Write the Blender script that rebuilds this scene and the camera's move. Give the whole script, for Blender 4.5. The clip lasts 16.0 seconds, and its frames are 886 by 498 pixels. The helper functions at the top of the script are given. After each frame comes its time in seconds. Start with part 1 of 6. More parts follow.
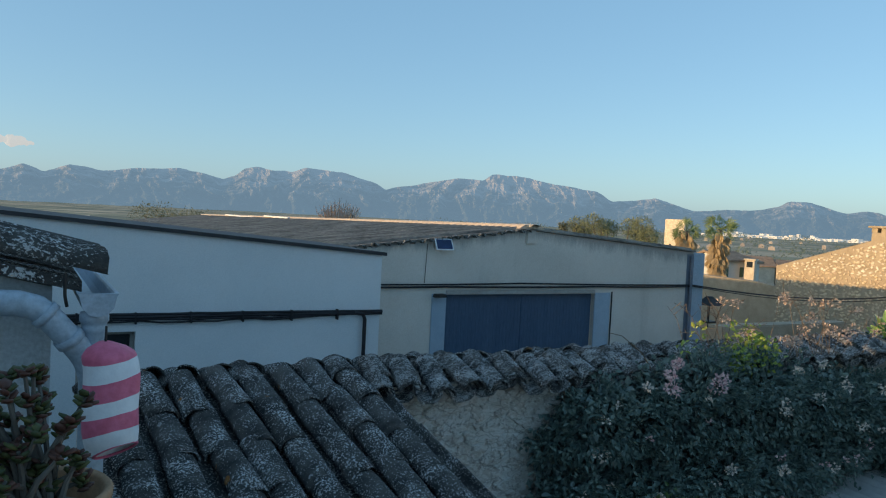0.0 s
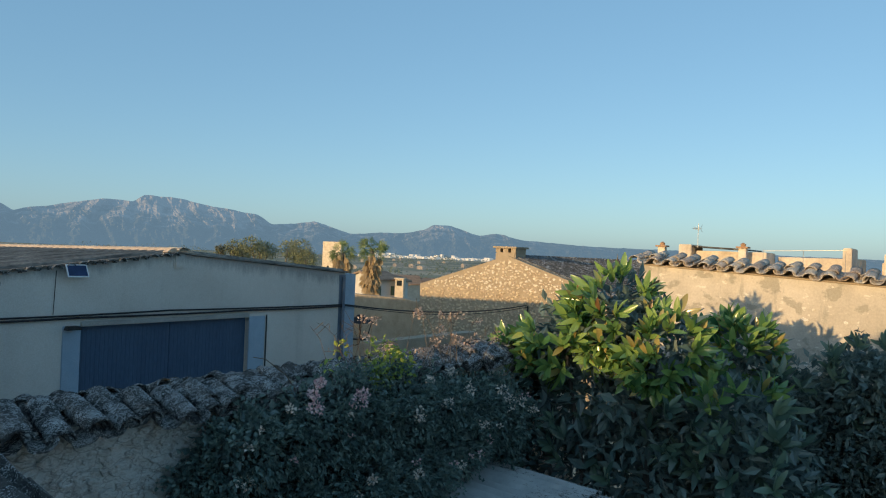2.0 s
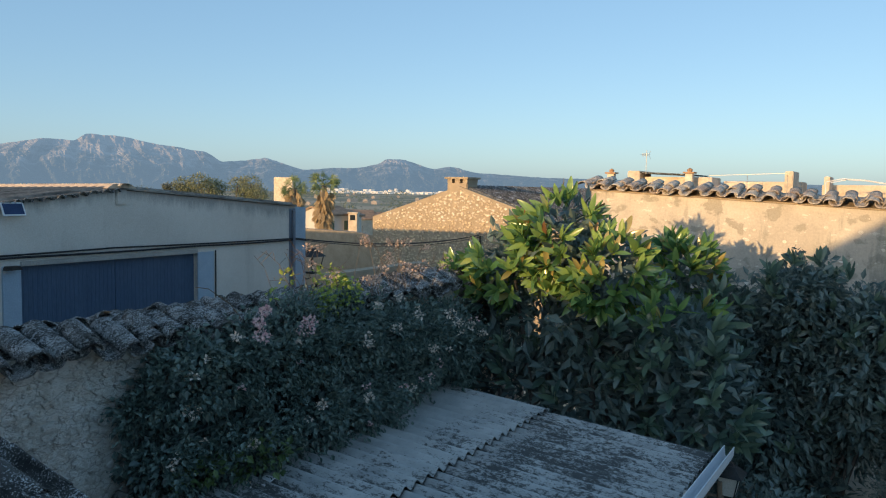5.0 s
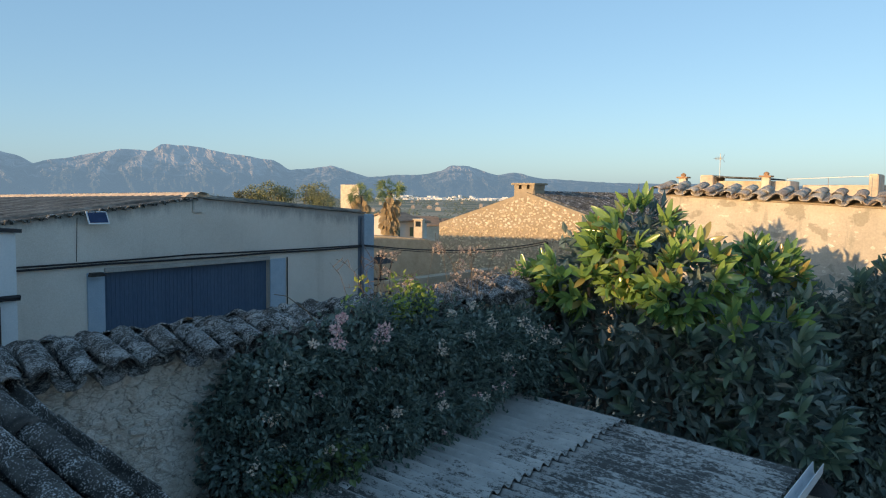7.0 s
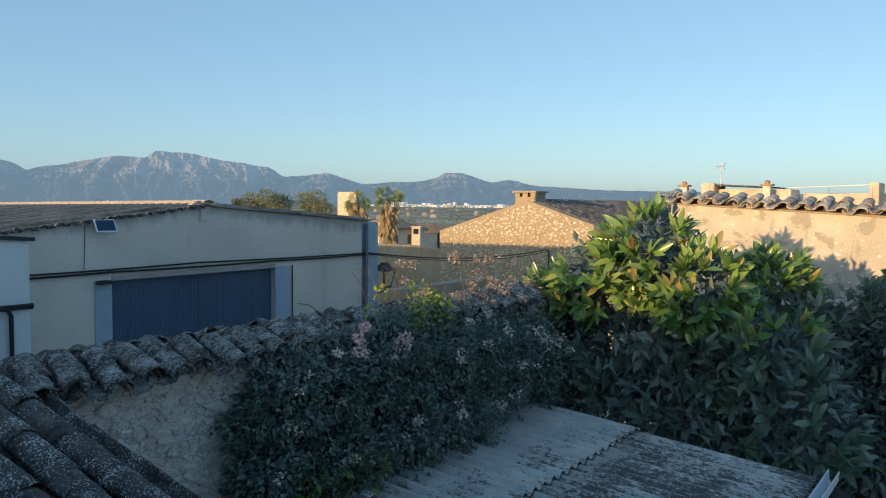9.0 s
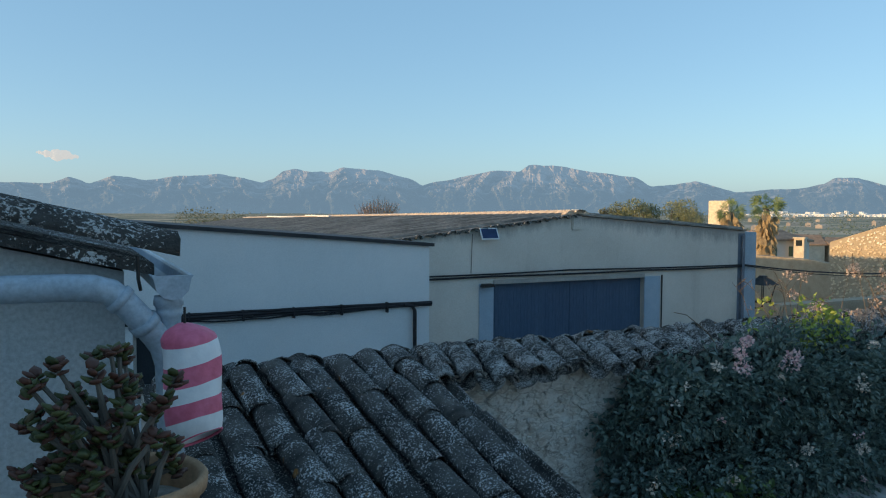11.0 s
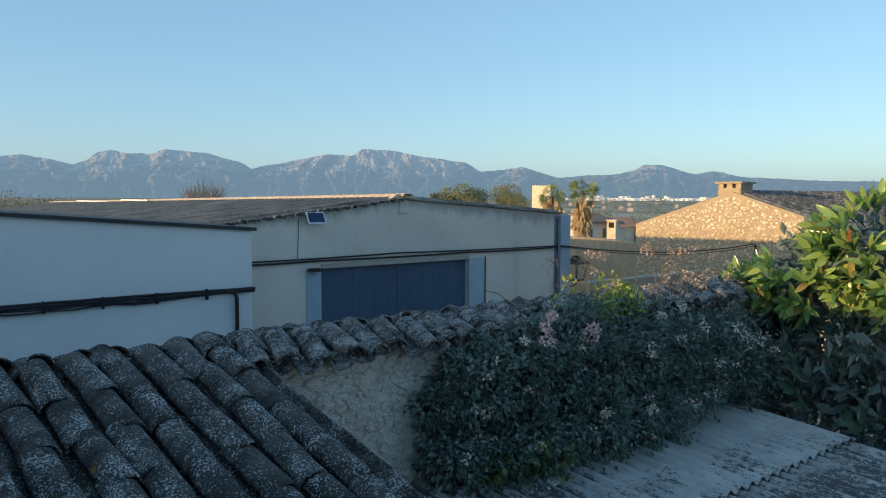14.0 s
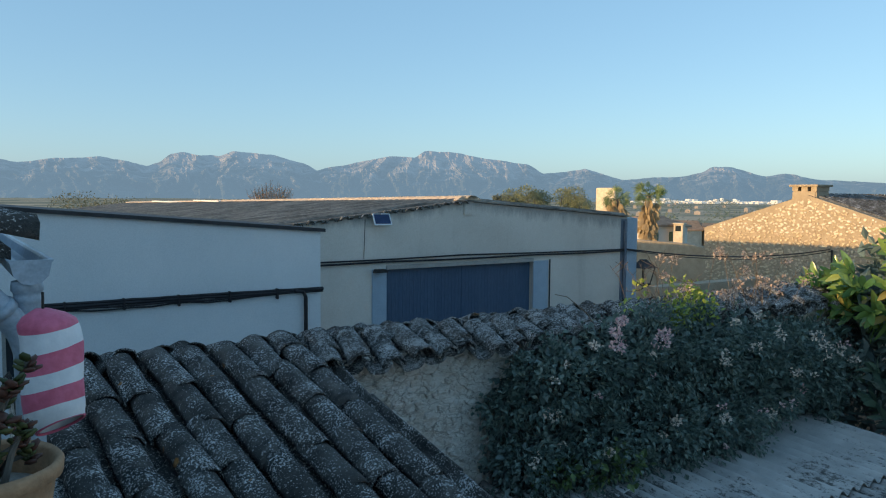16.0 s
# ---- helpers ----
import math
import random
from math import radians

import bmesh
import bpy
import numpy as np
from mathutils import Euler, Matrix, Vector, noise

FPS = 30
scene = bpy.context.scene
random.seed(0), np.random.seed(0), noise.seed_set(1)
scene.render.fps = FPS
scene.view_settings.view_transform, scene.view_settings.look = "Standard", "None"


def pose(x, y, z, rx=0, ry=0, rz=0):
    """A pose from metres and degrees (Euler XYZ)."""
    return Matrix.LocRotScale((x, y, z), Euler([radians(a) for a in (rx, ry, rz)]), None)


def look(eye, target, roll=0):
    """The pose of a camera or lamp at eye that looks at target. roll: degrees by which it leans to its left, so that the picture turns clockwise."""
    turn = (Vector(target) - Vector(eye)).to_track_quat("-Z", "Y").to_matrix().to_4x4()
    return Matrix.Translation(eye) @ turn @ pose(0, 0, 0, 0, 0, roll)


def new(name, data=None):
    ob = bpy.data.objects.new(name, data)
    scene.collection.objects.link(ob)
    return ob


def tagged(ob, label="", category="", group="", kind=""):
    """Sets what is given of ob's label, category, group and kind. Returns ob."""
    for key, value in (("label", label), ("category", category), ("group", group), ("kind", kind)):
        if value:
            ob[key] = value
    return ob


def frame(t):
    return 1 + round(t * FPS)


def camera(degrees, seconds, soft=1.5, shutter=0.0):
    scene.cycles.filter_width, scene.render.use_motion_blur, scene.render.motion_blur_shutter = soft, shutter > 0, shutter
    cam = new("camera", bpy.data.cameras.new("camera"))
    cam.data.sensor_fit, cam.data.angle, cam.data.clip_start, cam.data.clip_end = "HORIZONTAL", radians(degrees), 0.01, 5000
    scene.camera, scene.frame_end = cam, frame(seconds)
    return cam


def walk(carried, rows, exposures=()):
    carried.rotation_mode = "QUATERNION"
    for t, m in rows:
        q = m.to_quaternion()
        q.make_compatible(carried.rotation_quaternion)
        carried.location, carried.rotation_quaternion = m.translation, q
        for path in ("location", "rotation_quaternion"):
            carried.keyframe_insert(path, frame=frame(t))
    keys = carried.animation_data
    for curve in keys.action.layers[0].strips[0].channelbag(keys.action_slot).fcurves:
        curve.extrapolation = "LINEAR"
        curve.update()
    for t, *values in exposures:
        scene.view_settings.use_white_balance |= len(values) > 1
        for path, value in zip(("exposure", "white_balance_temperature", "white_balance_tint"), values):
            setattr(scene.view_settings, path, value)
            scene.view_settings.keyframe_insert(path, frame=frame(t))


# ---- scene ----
cam = camera(60.7, 16.0, 1.1)
PATH = [  # seconds, eye, yaw, pitch and roll in degrees
    (0, (-0.092, -0.017, 5.060), -29.00, -2.44, 2.86),
    (0.5, (-0.059, -0.063, 5.065), -36.16, -1.24, 2.68),
    (1, (-0.011, -0.081, 5.060), -43.60, -0.18, 2.63),
    (1.5, (-0.016, -0.133, 5.063), -49.91, 0.24, 2.42),
    (2, (0.065, -0.088, 5.063), -54.15, 0.43, 2.30),
    (2.5, (0.078, -0.108, 5.034), -58.83, -0.38, 2.25),
    (3, (0.153, -0.073, 5.028), -65.47, -2.73, 2.24),
    (3.5, (0.146, -0.133, 5.020), -70.40, -4.99, 2.48),
    (4, (0.121, -0.177, 5.007), -72.20, -5.83, 2.64),
    (4.5, (0.146, -0.185, 4.982), -66.51, -4.98, 1.51),
    (5, (0.144, -0.154, 4.979), -57.70, -4.47, 1.06),
    (5.2, (0.140, -0.140, 4.980), -54.05, -4.15, 1.00),
    (6.25, (0.140, -0.078, 4.982), -48.60, -3.70, 0.80),
    (7.3, (0.134, -0.023, 4.987), -55.95, -4.35, 0.60),
    (7.5, (0.133, -0.015, 4.988), -57.36, -4.47, 0.61),
    (8, (0.129, 0.017, 4.976), -57.01, -4.44, 0.82),
    (8.5, (0.040, 0.081, 4.990), -56.98, -4.63, 0.82),
    (9, (-0.039, 0.132, 5.003), -53.25, -3.53, 0.70),
    (9.5, (-0.100, 0.124, 5.015), -41.83, -2.18, 0.63),
    (9.7, (-0.103, 0.111, 5.015), -36.81, -2.30, 0.52),
    (10.7, (-0.137, 0.145, 4.990), -25.80, -2.90, 0.30),
    (11.8, (-0.142, 0.176, 4.952), -32.66, -3.57, 0.08),
    (12, (-0.121, 0.178, 4.948), -36.02, -3.56, 0.22),
    (12.5, (-0.052, 0.083, 4.958), -38.30, -3.91, 0.38),
    (13, (0.010, 0.029, 4.964), -38.20, -4.03, 0.41),
    (13.5, (0.010, 0.006, 4.971), -38.24, -4.19, 0.33),
    (14, (-0.047, 0.046, 4.970), -38.58, -4.11, 0.25),
    (14.5, (-0.080, 0.054, 4.972), -39.75, -4.00, 0.30),
    (15, (-0.095, 0.061, 4.970), -39.36, -3.95, 0.31),
    (15.5, (-0.110, 0.066, 4.972), -35.60, -4.04, 0.22),
    (16, (-0.109, 0.073, 4.975), -33.92, -4.00, 0.48),
]
EXPOSURES = [(0.0, 0.83, 7600, 4), (0.5, 0.76, 7500, 2), (1.0, 0.66, 7400, 1), (1.5, 0.60, 7300, 0), (2.0, 0.62, 7400, 2), (3.0, 0.76, 7700, 8), (4.0, 0.86, 7800, 10), (5.0, 0.82, 7700, 9), (7.5, 0.86, 7700, 8),
             (9.0, 0.86, 7700, 6), (9.5, 0.80, 7600, 5), (12.0, 0.96, 7700, 5), (16.0, 0.96, 7700, 5)]  # seconds, stops, kelvin, tint

def aim(eye, yaw, pitch, roll):
    y, p = radians(yaw), radians(pitch)
    way = Vector((-math.sin(y) * math.cos(p), math.cos(y) * math.cos(p), math.sin(p)))
    return look(eye, Vector(eye) + way, roll)


walk(cam, [(t, aim(eye, yaw, pitch, roll)) for t, eye, yaw, pitch, roll in PATH], EXPOSURES)

# ---- world and sun ----
SUN_EL, SUN_AZ = 6.5, 83.0  # elevation; heading of the sun, degrees to the left of +y
world = bpy.data.worlds.new("world")
scene.world = world
world.use_nodes = True
wn = world.node_tree.nodes
sky = wn.new("ShaderNodeTexSky")
sky.sky_type = "NISHITA"
sky.sun_disc = False
sky.sun_elevation = radians(SUN_EL)
sky.sun_rotation = radians(-SUN_AZ)
sky.altitude = 150
sky.air_density, sky.dust_density, sky.ozone_density = 0.72, 1.2, 1.7
sky_fill = wn.new("ShaderNodeMix")  # even blue added to the sky to lift the light in shaded places
sky_fill.data_type = "RGBA"
sky_fill.inputs[0].default_value = 0.44
sky_fill.inputs[7].default_value = (0.88, 2.1, 3.95, 1)
world.node_tree.links.new(sky.outputs[0], sky_fill.inputs[6])
world.node_tree.links.new(sky_fill.outputs[2], wn["Background"].inputs[0])
wn["Background"].inputs[1].default_value = 0.15
sun = new("sun", bpy.data.lights.new("sun", "SUN"))
sun.data.energy, sun.data.angle, sun.data.color = 2.5, radians(0.6), (1.0, 0.67, 0.37)
sa, se = radians(SUN_AZ), radians(SUN_EL)
to_sun = Vector((-math.sin(sa) * math.cos(se), math.cos(sa) * math.cos(se), math.sin(se)))
sun.matrix_world = look(to_sun * 50, (0, 0, 0))


# ---- materials ----
def nodes_of(name, rough=0.8):
    m = bpy.data.materials.new(name)
    m.use_nodes = True
    nt = m.node_tree
    b = nt.nodes["Principled BSDF"]
    b.inputs["Roughness"].default_value = rough
    b.inputs["Specular IOR Level"].default_value = 0.3
    return m, nt, b


def coords(nt, scale=(1, 1, 1), kind="Object"):
    tc = nt.nodes.new("ShaderNodeTexCoord")
    mp = nt.nodes.new("ShaderNodeMapping")
    mp.inputs["Scale"].default_value = scale
    nt.links.new(tc.outputs[kind], mp.inputs[0])
    return mp.outputs[0]


def noise_of(nt, vec, scale, detail=5, rough=0.6):
    n = nt.nodes.new("ShaderNodeTexNoise")
    n.inputs["Scale"].default_value = scale
    n.inputs["Detail"].default_value = detail
    n.inputs["Roughness"].default_value = rough
    nt.links.new(vec, n.inputs["Vector"])
    return n.outputs["Fac"]


def ramp(nt, fac, stops):
    r = nt.nodes.new("ShaderNodeValToRGB")
    el = r.color_ramp.elements
    while len(el) < len(stops):
        el.new(0.5)
    for e, (p, c) in zip(el, stops):
        e.position, e.color = p, (*c, 1) if len(c) == 3 else c
    nt.links.new(fac, r.inputs[0])
    return r.outputs[0]


def mixed(nt, fac, a, b, mode="MIX"):
    m = nt.nodes.new("ShaderNodeMix")
    m.data_type, m.blend_type = "RGBA", mode
    for sock, val in ((m.inputs[0], fac), (m.inputs[6], a), (m.inputs[7], b)):
        if isinstance(val, (int, float)):
            sock.default_value = val
        elif isinstance(val, tuple):
            sock.default_value = (*val, 1)
        else:
            nt.links.new(val, sock)
    return m.outputs[2]


def bumped(nt, b, height, strength=0.4, dist=0.02):
    n = nt.nodes.new("ShaderNodeBump")
    n.inputs["Strength"].default_value, n.inputs["Distance"].default_value = strength, dist
    nt.links.new(height, n.inputs["Height"])
    nt.links.new(n.outputs[0], b.inputs["Normal"])


def plain(name, c1, c2, scale=3.0, rough=0.8, bump=0.3, fine=60.0, stretch=(1, 1, 1), metal=0.0, rnd=0.0, dist=0.01, space="Object", grain=0.35):
    """Two-scale weathered surface between two colours."""
    m, nt, b = nodes_of(name, rough)
    v = coords(nt, stretch, space)
    big, small = noise_of(nt, v, scale), noise_of(nt, v, fine, 3)
    c = ramp(nt, big, [(0.3, c1), (0.7, c2)])
    c = mixed(nt, grain, c, ramp(nt, small, [(0.3, (0.25,) * 3), (0.7, (0.75,) * 3)]), "OVERLAY")
    if rnd:
        oi = nt.nodes.new("ShaderNodeObjectInfo")
        c = mixed(nt, rnd, c, ramp(nt, oi.outputs["Random"], [(0, (0.15,) * 3), (1, (0.85,) * 3)]), "OVERLAY")
    nt.links.new(c, b.inputs["Base Color"])
    b.inputs["Metallic"].default_value = metal
    if bump:
        bumped(nt, b, small, bump, dist)
    return m


def tile_mat(name, body1, body2, lichen, orange, amount, crust=0.61):
    """Old barrel tile: grimed clay with pale lichen crusts and a little orange growth."""
    m, nt, b = nodes_of(name, 0.9)
    v = coords(nt, (1, 1, 1), "Object")
    oi = nt.nodes.new("ShaderNodeObjectInfo")
    add = nt.nodes.new("ShaderNodeVectorMath")
    sc = nt.nodes.new("ShaderNodeVectorMath")
    sc.operation = "SCALE"
    nt.links.new(oi.outputs["Location"], sc.inputs[0])
    sc.inputs["Scale"].default_value = 3.7
    nt.links.new(v, add.inputs[0])
    nt.links.new(sc.outputs[0], add.inputs[1])
    v = add.outputs[0]
    c = ramp(nt, noise_of(nt, v, 7), [(0.3, body1), (0.7, body2)])
    c = mixed(nt, 0.45, c, ramp(nt, oi.outputs["Random"], [(0, (0.2,) * 3), (1, (0.8,) * 3)]), "OVERLAY")
    spots = noise_of(nt, v, 78, 4, 0.72)
    drift = nt.nodes.new("ShaderNodeMath")
    drift.operation = "MULTIPLY_ADD"
    nt.links.new(noise_of(nt, v, 4.5, 3), drift.inputs[0])
    drift.inputs[1].default_value = 0.40
    nt.links.new(spots, drift.inputs[2])
    c = mixed(nt, ramp(nt, drift.outputs[0], [(amount + 0.185, (0,) * 3), (amount + 0.215, (1,) * 3)]), c, lichen)
    patch = noise_of(nt, v, 15, 6, 0.7)
    c = mixed(nt, ramp(nt, patch, [(crust, (0,) * 3), (crust + 0.04, (0.75,) * 3)]), c, tuple(0.75 * x for x in lichen))
    glow = noise_of(nt, v, 5.3, 3)
    c = mixed(nt, ramp(nt, glow, [(0.7, (0,) * 3), (0.75, (0.8,) * 3)]), c, orange)
    nt.links.new(c, b.inputs["Base Color"])
    bumped(nt, b, spots, 1.0, 0.03)
    return m


def leaf_mat(name, c1, c2, rough=0.45, new_growth=None, share=0.12, gloss=0.9):
    m, nt, b = nodes_of(name, rough)
    g = nt.nodes.new("ShaderNodeNewGeometry")
    oi = nt.nodes.new("ShaderNodeObjectInfo")
    ad = nt.nodes.new("ShaderNodeMath")
    ad.operation = "ADD"
    nt.links.new(g.outputs["Random Per Island"], ad.inputs[0])
    nt.links.new(oi.outputs["Random"], ad.inputs[1])
    fr = nt.nodes.new("ShaderNodeMath")
    fr.operation = "FRACT"
    nt.links.new(ad.outputs[0], fr.inputs[0])
    stops = [(0, c1), (0.8 if not new_growth else 1 - share - 0.02, c2)]
    if new_growth:
        stops.append((1 - share, new_growth))
    c = ramp(nt, fr.outputs[0], stops)
    nt.links.new(c, b.inputs["Base Color"])
    tr = nt.nodes.new("ShaderNodeBsdfTranslucent")
    nt.links.new(c, tr.inputs[0])
    mx = nt.nodes.new("ShaderNodeMixShader")
    mx.inputs[0].default_value = 0.3
    b.inputs["Specular IOR Level"].default_value = gloss
    nt.links.new(b.outputs[0], mx.inputs[1])
    nt.links.new(tr.outputs[0], mx.inputs[2])
    nt.links.new(mx.outputs[0], nt.nodes["Material Output"].inputs[0])
    return m


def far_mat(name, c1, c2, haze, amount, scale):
    """Far rock, land or walls: the air's haze is put in as an even emission."""
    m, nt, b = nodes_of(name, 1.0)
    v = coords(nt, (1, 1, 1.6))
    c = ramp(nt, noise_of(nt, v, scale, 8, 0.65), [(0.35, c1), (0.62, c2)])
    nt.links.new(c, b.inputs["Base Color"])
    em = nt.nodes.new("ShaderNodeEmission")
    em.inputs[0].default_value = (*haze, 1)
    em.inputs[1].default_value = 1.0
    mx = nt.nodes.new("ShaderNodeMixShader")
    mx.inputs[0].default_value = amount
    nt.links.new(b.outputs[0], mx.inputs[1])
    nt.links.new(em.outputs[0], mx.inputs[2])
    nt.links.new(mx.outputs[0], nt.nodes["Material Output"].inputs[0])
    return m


M = {}
M["tile"] = tile_mat("old_tile", (0.03, 0.031, 0.032), (0.15, 0.148, 0.14), (0.74, 0.77, 0.78), (0.50, 0.21, 0.04), 0.59, 0.63)
M["tile_lichen"] = tile_mat("crusted_tile", (0.032, 0.033, 0.034), (0.15, 0.148, 0.14), (0.72, 0.74, 0.74), (0.55, 0.24, 0.04), 0.56, 0.54)
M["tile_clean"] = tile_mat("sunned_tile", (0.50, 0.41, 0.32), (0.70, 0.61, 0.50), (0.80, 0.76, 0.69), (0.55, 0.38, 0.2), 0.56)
M["white"] = plain("white_render", (0.60, 0.645, 0.665), (0.69, 0.72, 0.735), 0.8, 0.9, 0.15, 90)
M["side_render"] = plain("grey_side_render", (0.36, 0.40, 0.42), (0.46, 0.49, 0.50), 1.2, 0.9, 0.2, 80)
M["blue_paint"] = plain("pale_blue_paint", (0.27, 0.37, 0.46), (0.36, 0.46, 0.54), 2, 0.7, 0.15)
M["slate_paint"] = plain("slate_blue_paint", (0.10, 0.13, 0.17), (0.17, 0.21, 0.26), 2, 0.7, 0.15)
M["door_blue"] = plain("navy_door_paint", (0.045, 0.088, 0.15), (0.065, 0.12, 0.19), 2, 0.45, 0.1, 80, (1, 1, 0.1))
M["dark_trim"] = plain("dark_roof_edge", (0.02, 0.025, 0.03), (0.05, 0.05, 0.055), 3, 0.6, 0.2)
M["cable"] = plain("black_cable", (0.012, 0.012, 0.014), (0.025, 0.025, 0.03), 8, 0.5, 0)
M["stone"] = plain("honey_stone", (0.54, 0.46, 0.35), (0.80, 0.71, 0.58), 4, 0.9, 0.5, 30, (1, 1, 1), 0, 0.5)
M["mortar"] = plain("earth_mortar", (0.31, 0.25, 0.18), (0.43, 0.355, 0.265), 3, 0.95, 0.5, 40)
M["pipe"] = plain("grey_plastic_pipe", (0.29, 0.375, 0.45), (0.38, 0.45, 0.515), 3, 0.4, 0.05)
M["zinc"] = plain("pale_gutter_paint", (0.62, 0.66, 0.70), (0.72, 0.75, 0.78), 4, 0.4, 0.1, 60)
M["terracotta"] = plain("terracotta", (0.33, 0.19, 0.11), (0.45, 0.28, 0.17), 6, 0.85, 0.3)
M["terracotta_pale"] = plain("pale_clay", (0.50, 0.38, 0.28), (0.68, 0.55, 0.43), 5, 0.9, 0.4)
M["soil"] = plain("dry_soil", (0.23, 0.22, 0.195), (0.37, 0.355, 0.32), 6, 0.95, 0.6)
M["bark"] = plain("grey_bark", (0.09, 0.082, 0.072), (0.18, 0.168, 0.15), 5, 0.95, 0.7, 30, (1, 1, 0.2))
M["concrete"] = plain("weathered_concrete", (0.30, 0.29, 0.27), (0.42, 0.41, 0.38), 2, 0.9, 0.3)
M["iron"] = plain("dark_iron", (0.02, 0.02, 0.02), (0.05, 0.05, 0.05), 8, 0.5, 0.2, 60, (1, 1, 1), 0.15)
M["alu"] = plain("dull_aluminium", (0.30, 0.31, 0.32), (0.42, 0.43, 0.44), 8, 0.5, 0.05, 60, (1, 1, 1), 0.9)
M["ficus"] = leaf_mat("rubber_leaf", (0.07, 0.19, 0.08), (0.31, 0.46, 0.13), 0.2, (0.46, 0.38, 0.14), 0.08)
M["citrus"] = leaf_mat("dark_leaf", (0.09, 0.155, 0.155), (0.18, 0.25, 0.225), 0.4, gloss=0.8)
M["vine"] = leaf_mat("vine_leaf", (0.06, 0.12, 0.11), (0.17, 0.24, 0.205), 0.42, gloss=0.6)
M["vine_light"] = leaf_mat("sunlit_vine_leaf", (0.20, 0.30, 0.05), (0.36, 0.44, 0.09), 0.5)
M["pink"] = leaf_mat("pink_petal", (0.60, 0.33, 0.36), (0.78, 0.58, 0.56), 0.6)
M["cream"] = leaf_mat("cream_petal", (0.60, 0.50, 0.42), (0.75, 0.66, 0.58), 0.6)
M["dry_bloom"] = leaf_mat("dried_bloom", (0.55, 0.36, 0.27), (0.74, 0.56, 0.44), 0.7)
M["olive"] = leaf_mat("grey_leaf", (0.17, 0.22, 0.20), (0.29, 0.34, 0.31), 0.6, gloss=0.3)
M["lemon_leaf"] = leaf_mat("lemon_leaf", (0.055, 0.11, 0.045), (0.13, 0.20, 0.07), 0.4, gloss=0.5)
M["lemon"] = plain("lemon_skin", (0.42, 0.36, 0.06), (0.52, 0.44, 0.09), 9, 0.5, 0.2)
M["jade"] = leaf_mat("jade_leaf", (0.05, 0.07, 0.03), (0.11, 0.12, 0.04), 0.4, (0.13, 0.055, 0.04), 0.45, 0.4)
M["palm"] = leaf_mat("palm_frond", (0.11, 0.17, 0.07), (0.24, 0.30, 0.12), 0.5, gloss=0.4)
M["palm_dead"] = leaf_mat("dead_frond", (0.38, 0.28, 0.16), (0.50, 0.38, 0.23), 0.8)
M["far_leaf"] = leaf_mat("far_foliage", (0.09, 0.11, 0.075), (0.19, 0.19, 0.11), 0.8)
M["hazy_leaf"] = leaf_mat("hazy_foliage", (0.16, 0.195, 0.115), (0.29, 0.30, 0.16), 0.8)
M["twig"] = plain("bare_twig", (0.14, 0.10, 0.07), (0.24, 0.18, 0.13), 8, 0.9, 0.2)
M["pale_twig"] = plain("sunlit_twig", (0.34, 0.24, 0.19), (0.46, 0.34, 0.27), 8, 0.9, 0.2)
M["grey_twig"] = plain("grey_twig", (0.26, 0.27, 0.25), (0.40, 0.41, 0.38), 8, 0.9, 0.2)
M["glass"] = plain("dark_pane_and_hole", (0.02, 0.025, 0.03), (0.03, 0.04, 0.05), 2, 0.1, 0)
M["milk_glass"] = plain("milky_glass", (0.55, 0.54, 0.48), (0.68, 0.66, 0.60), 4, 0.3, 0)
M["solar"] = plain("solar_cells", (0.012, 0.03, 0.08), (0.02, 0.045, 0.12), 3, 0.2, 0)
M["shutter"] = plain("green_shutter", (0.05, 0.10, 0.08), (0.08, 0.14, 0.11), 4, 0.6, 0.1)
M["red"] = plain("red_mural_paint", (0.32, 0.06, 0.035), (0.42, 0.09, 0.05), 6, 0.7, 0.2, 30, (1, 0.3, 1))
M["green"] = plain("green_mural_paint", (0.012, 0.06, 0.04), (0.03, 0.12, 0.07), 5, 0.6, 0.2, 30, (1, 0.25, 2))
M["grey_paint"] = plain("grey_mural_paint", (0.16, 0.19, 0.24), (0.28, 0.32, 0.38), 6, 0.7, 0.2, 30, (1, 0.25, 1))
M["sock_pink"] = plain("pink_nylon", (0.62, 0.12, 0.20), (0.70, 0.17, 0.26), 6, 0.55, 0.15, 40)
M["sock_white"] = plain("white_nylon", (0.68, 0.69, 0.72), (0.76, 0.77, 0.79), 6, 0.55, 0.15, 40)
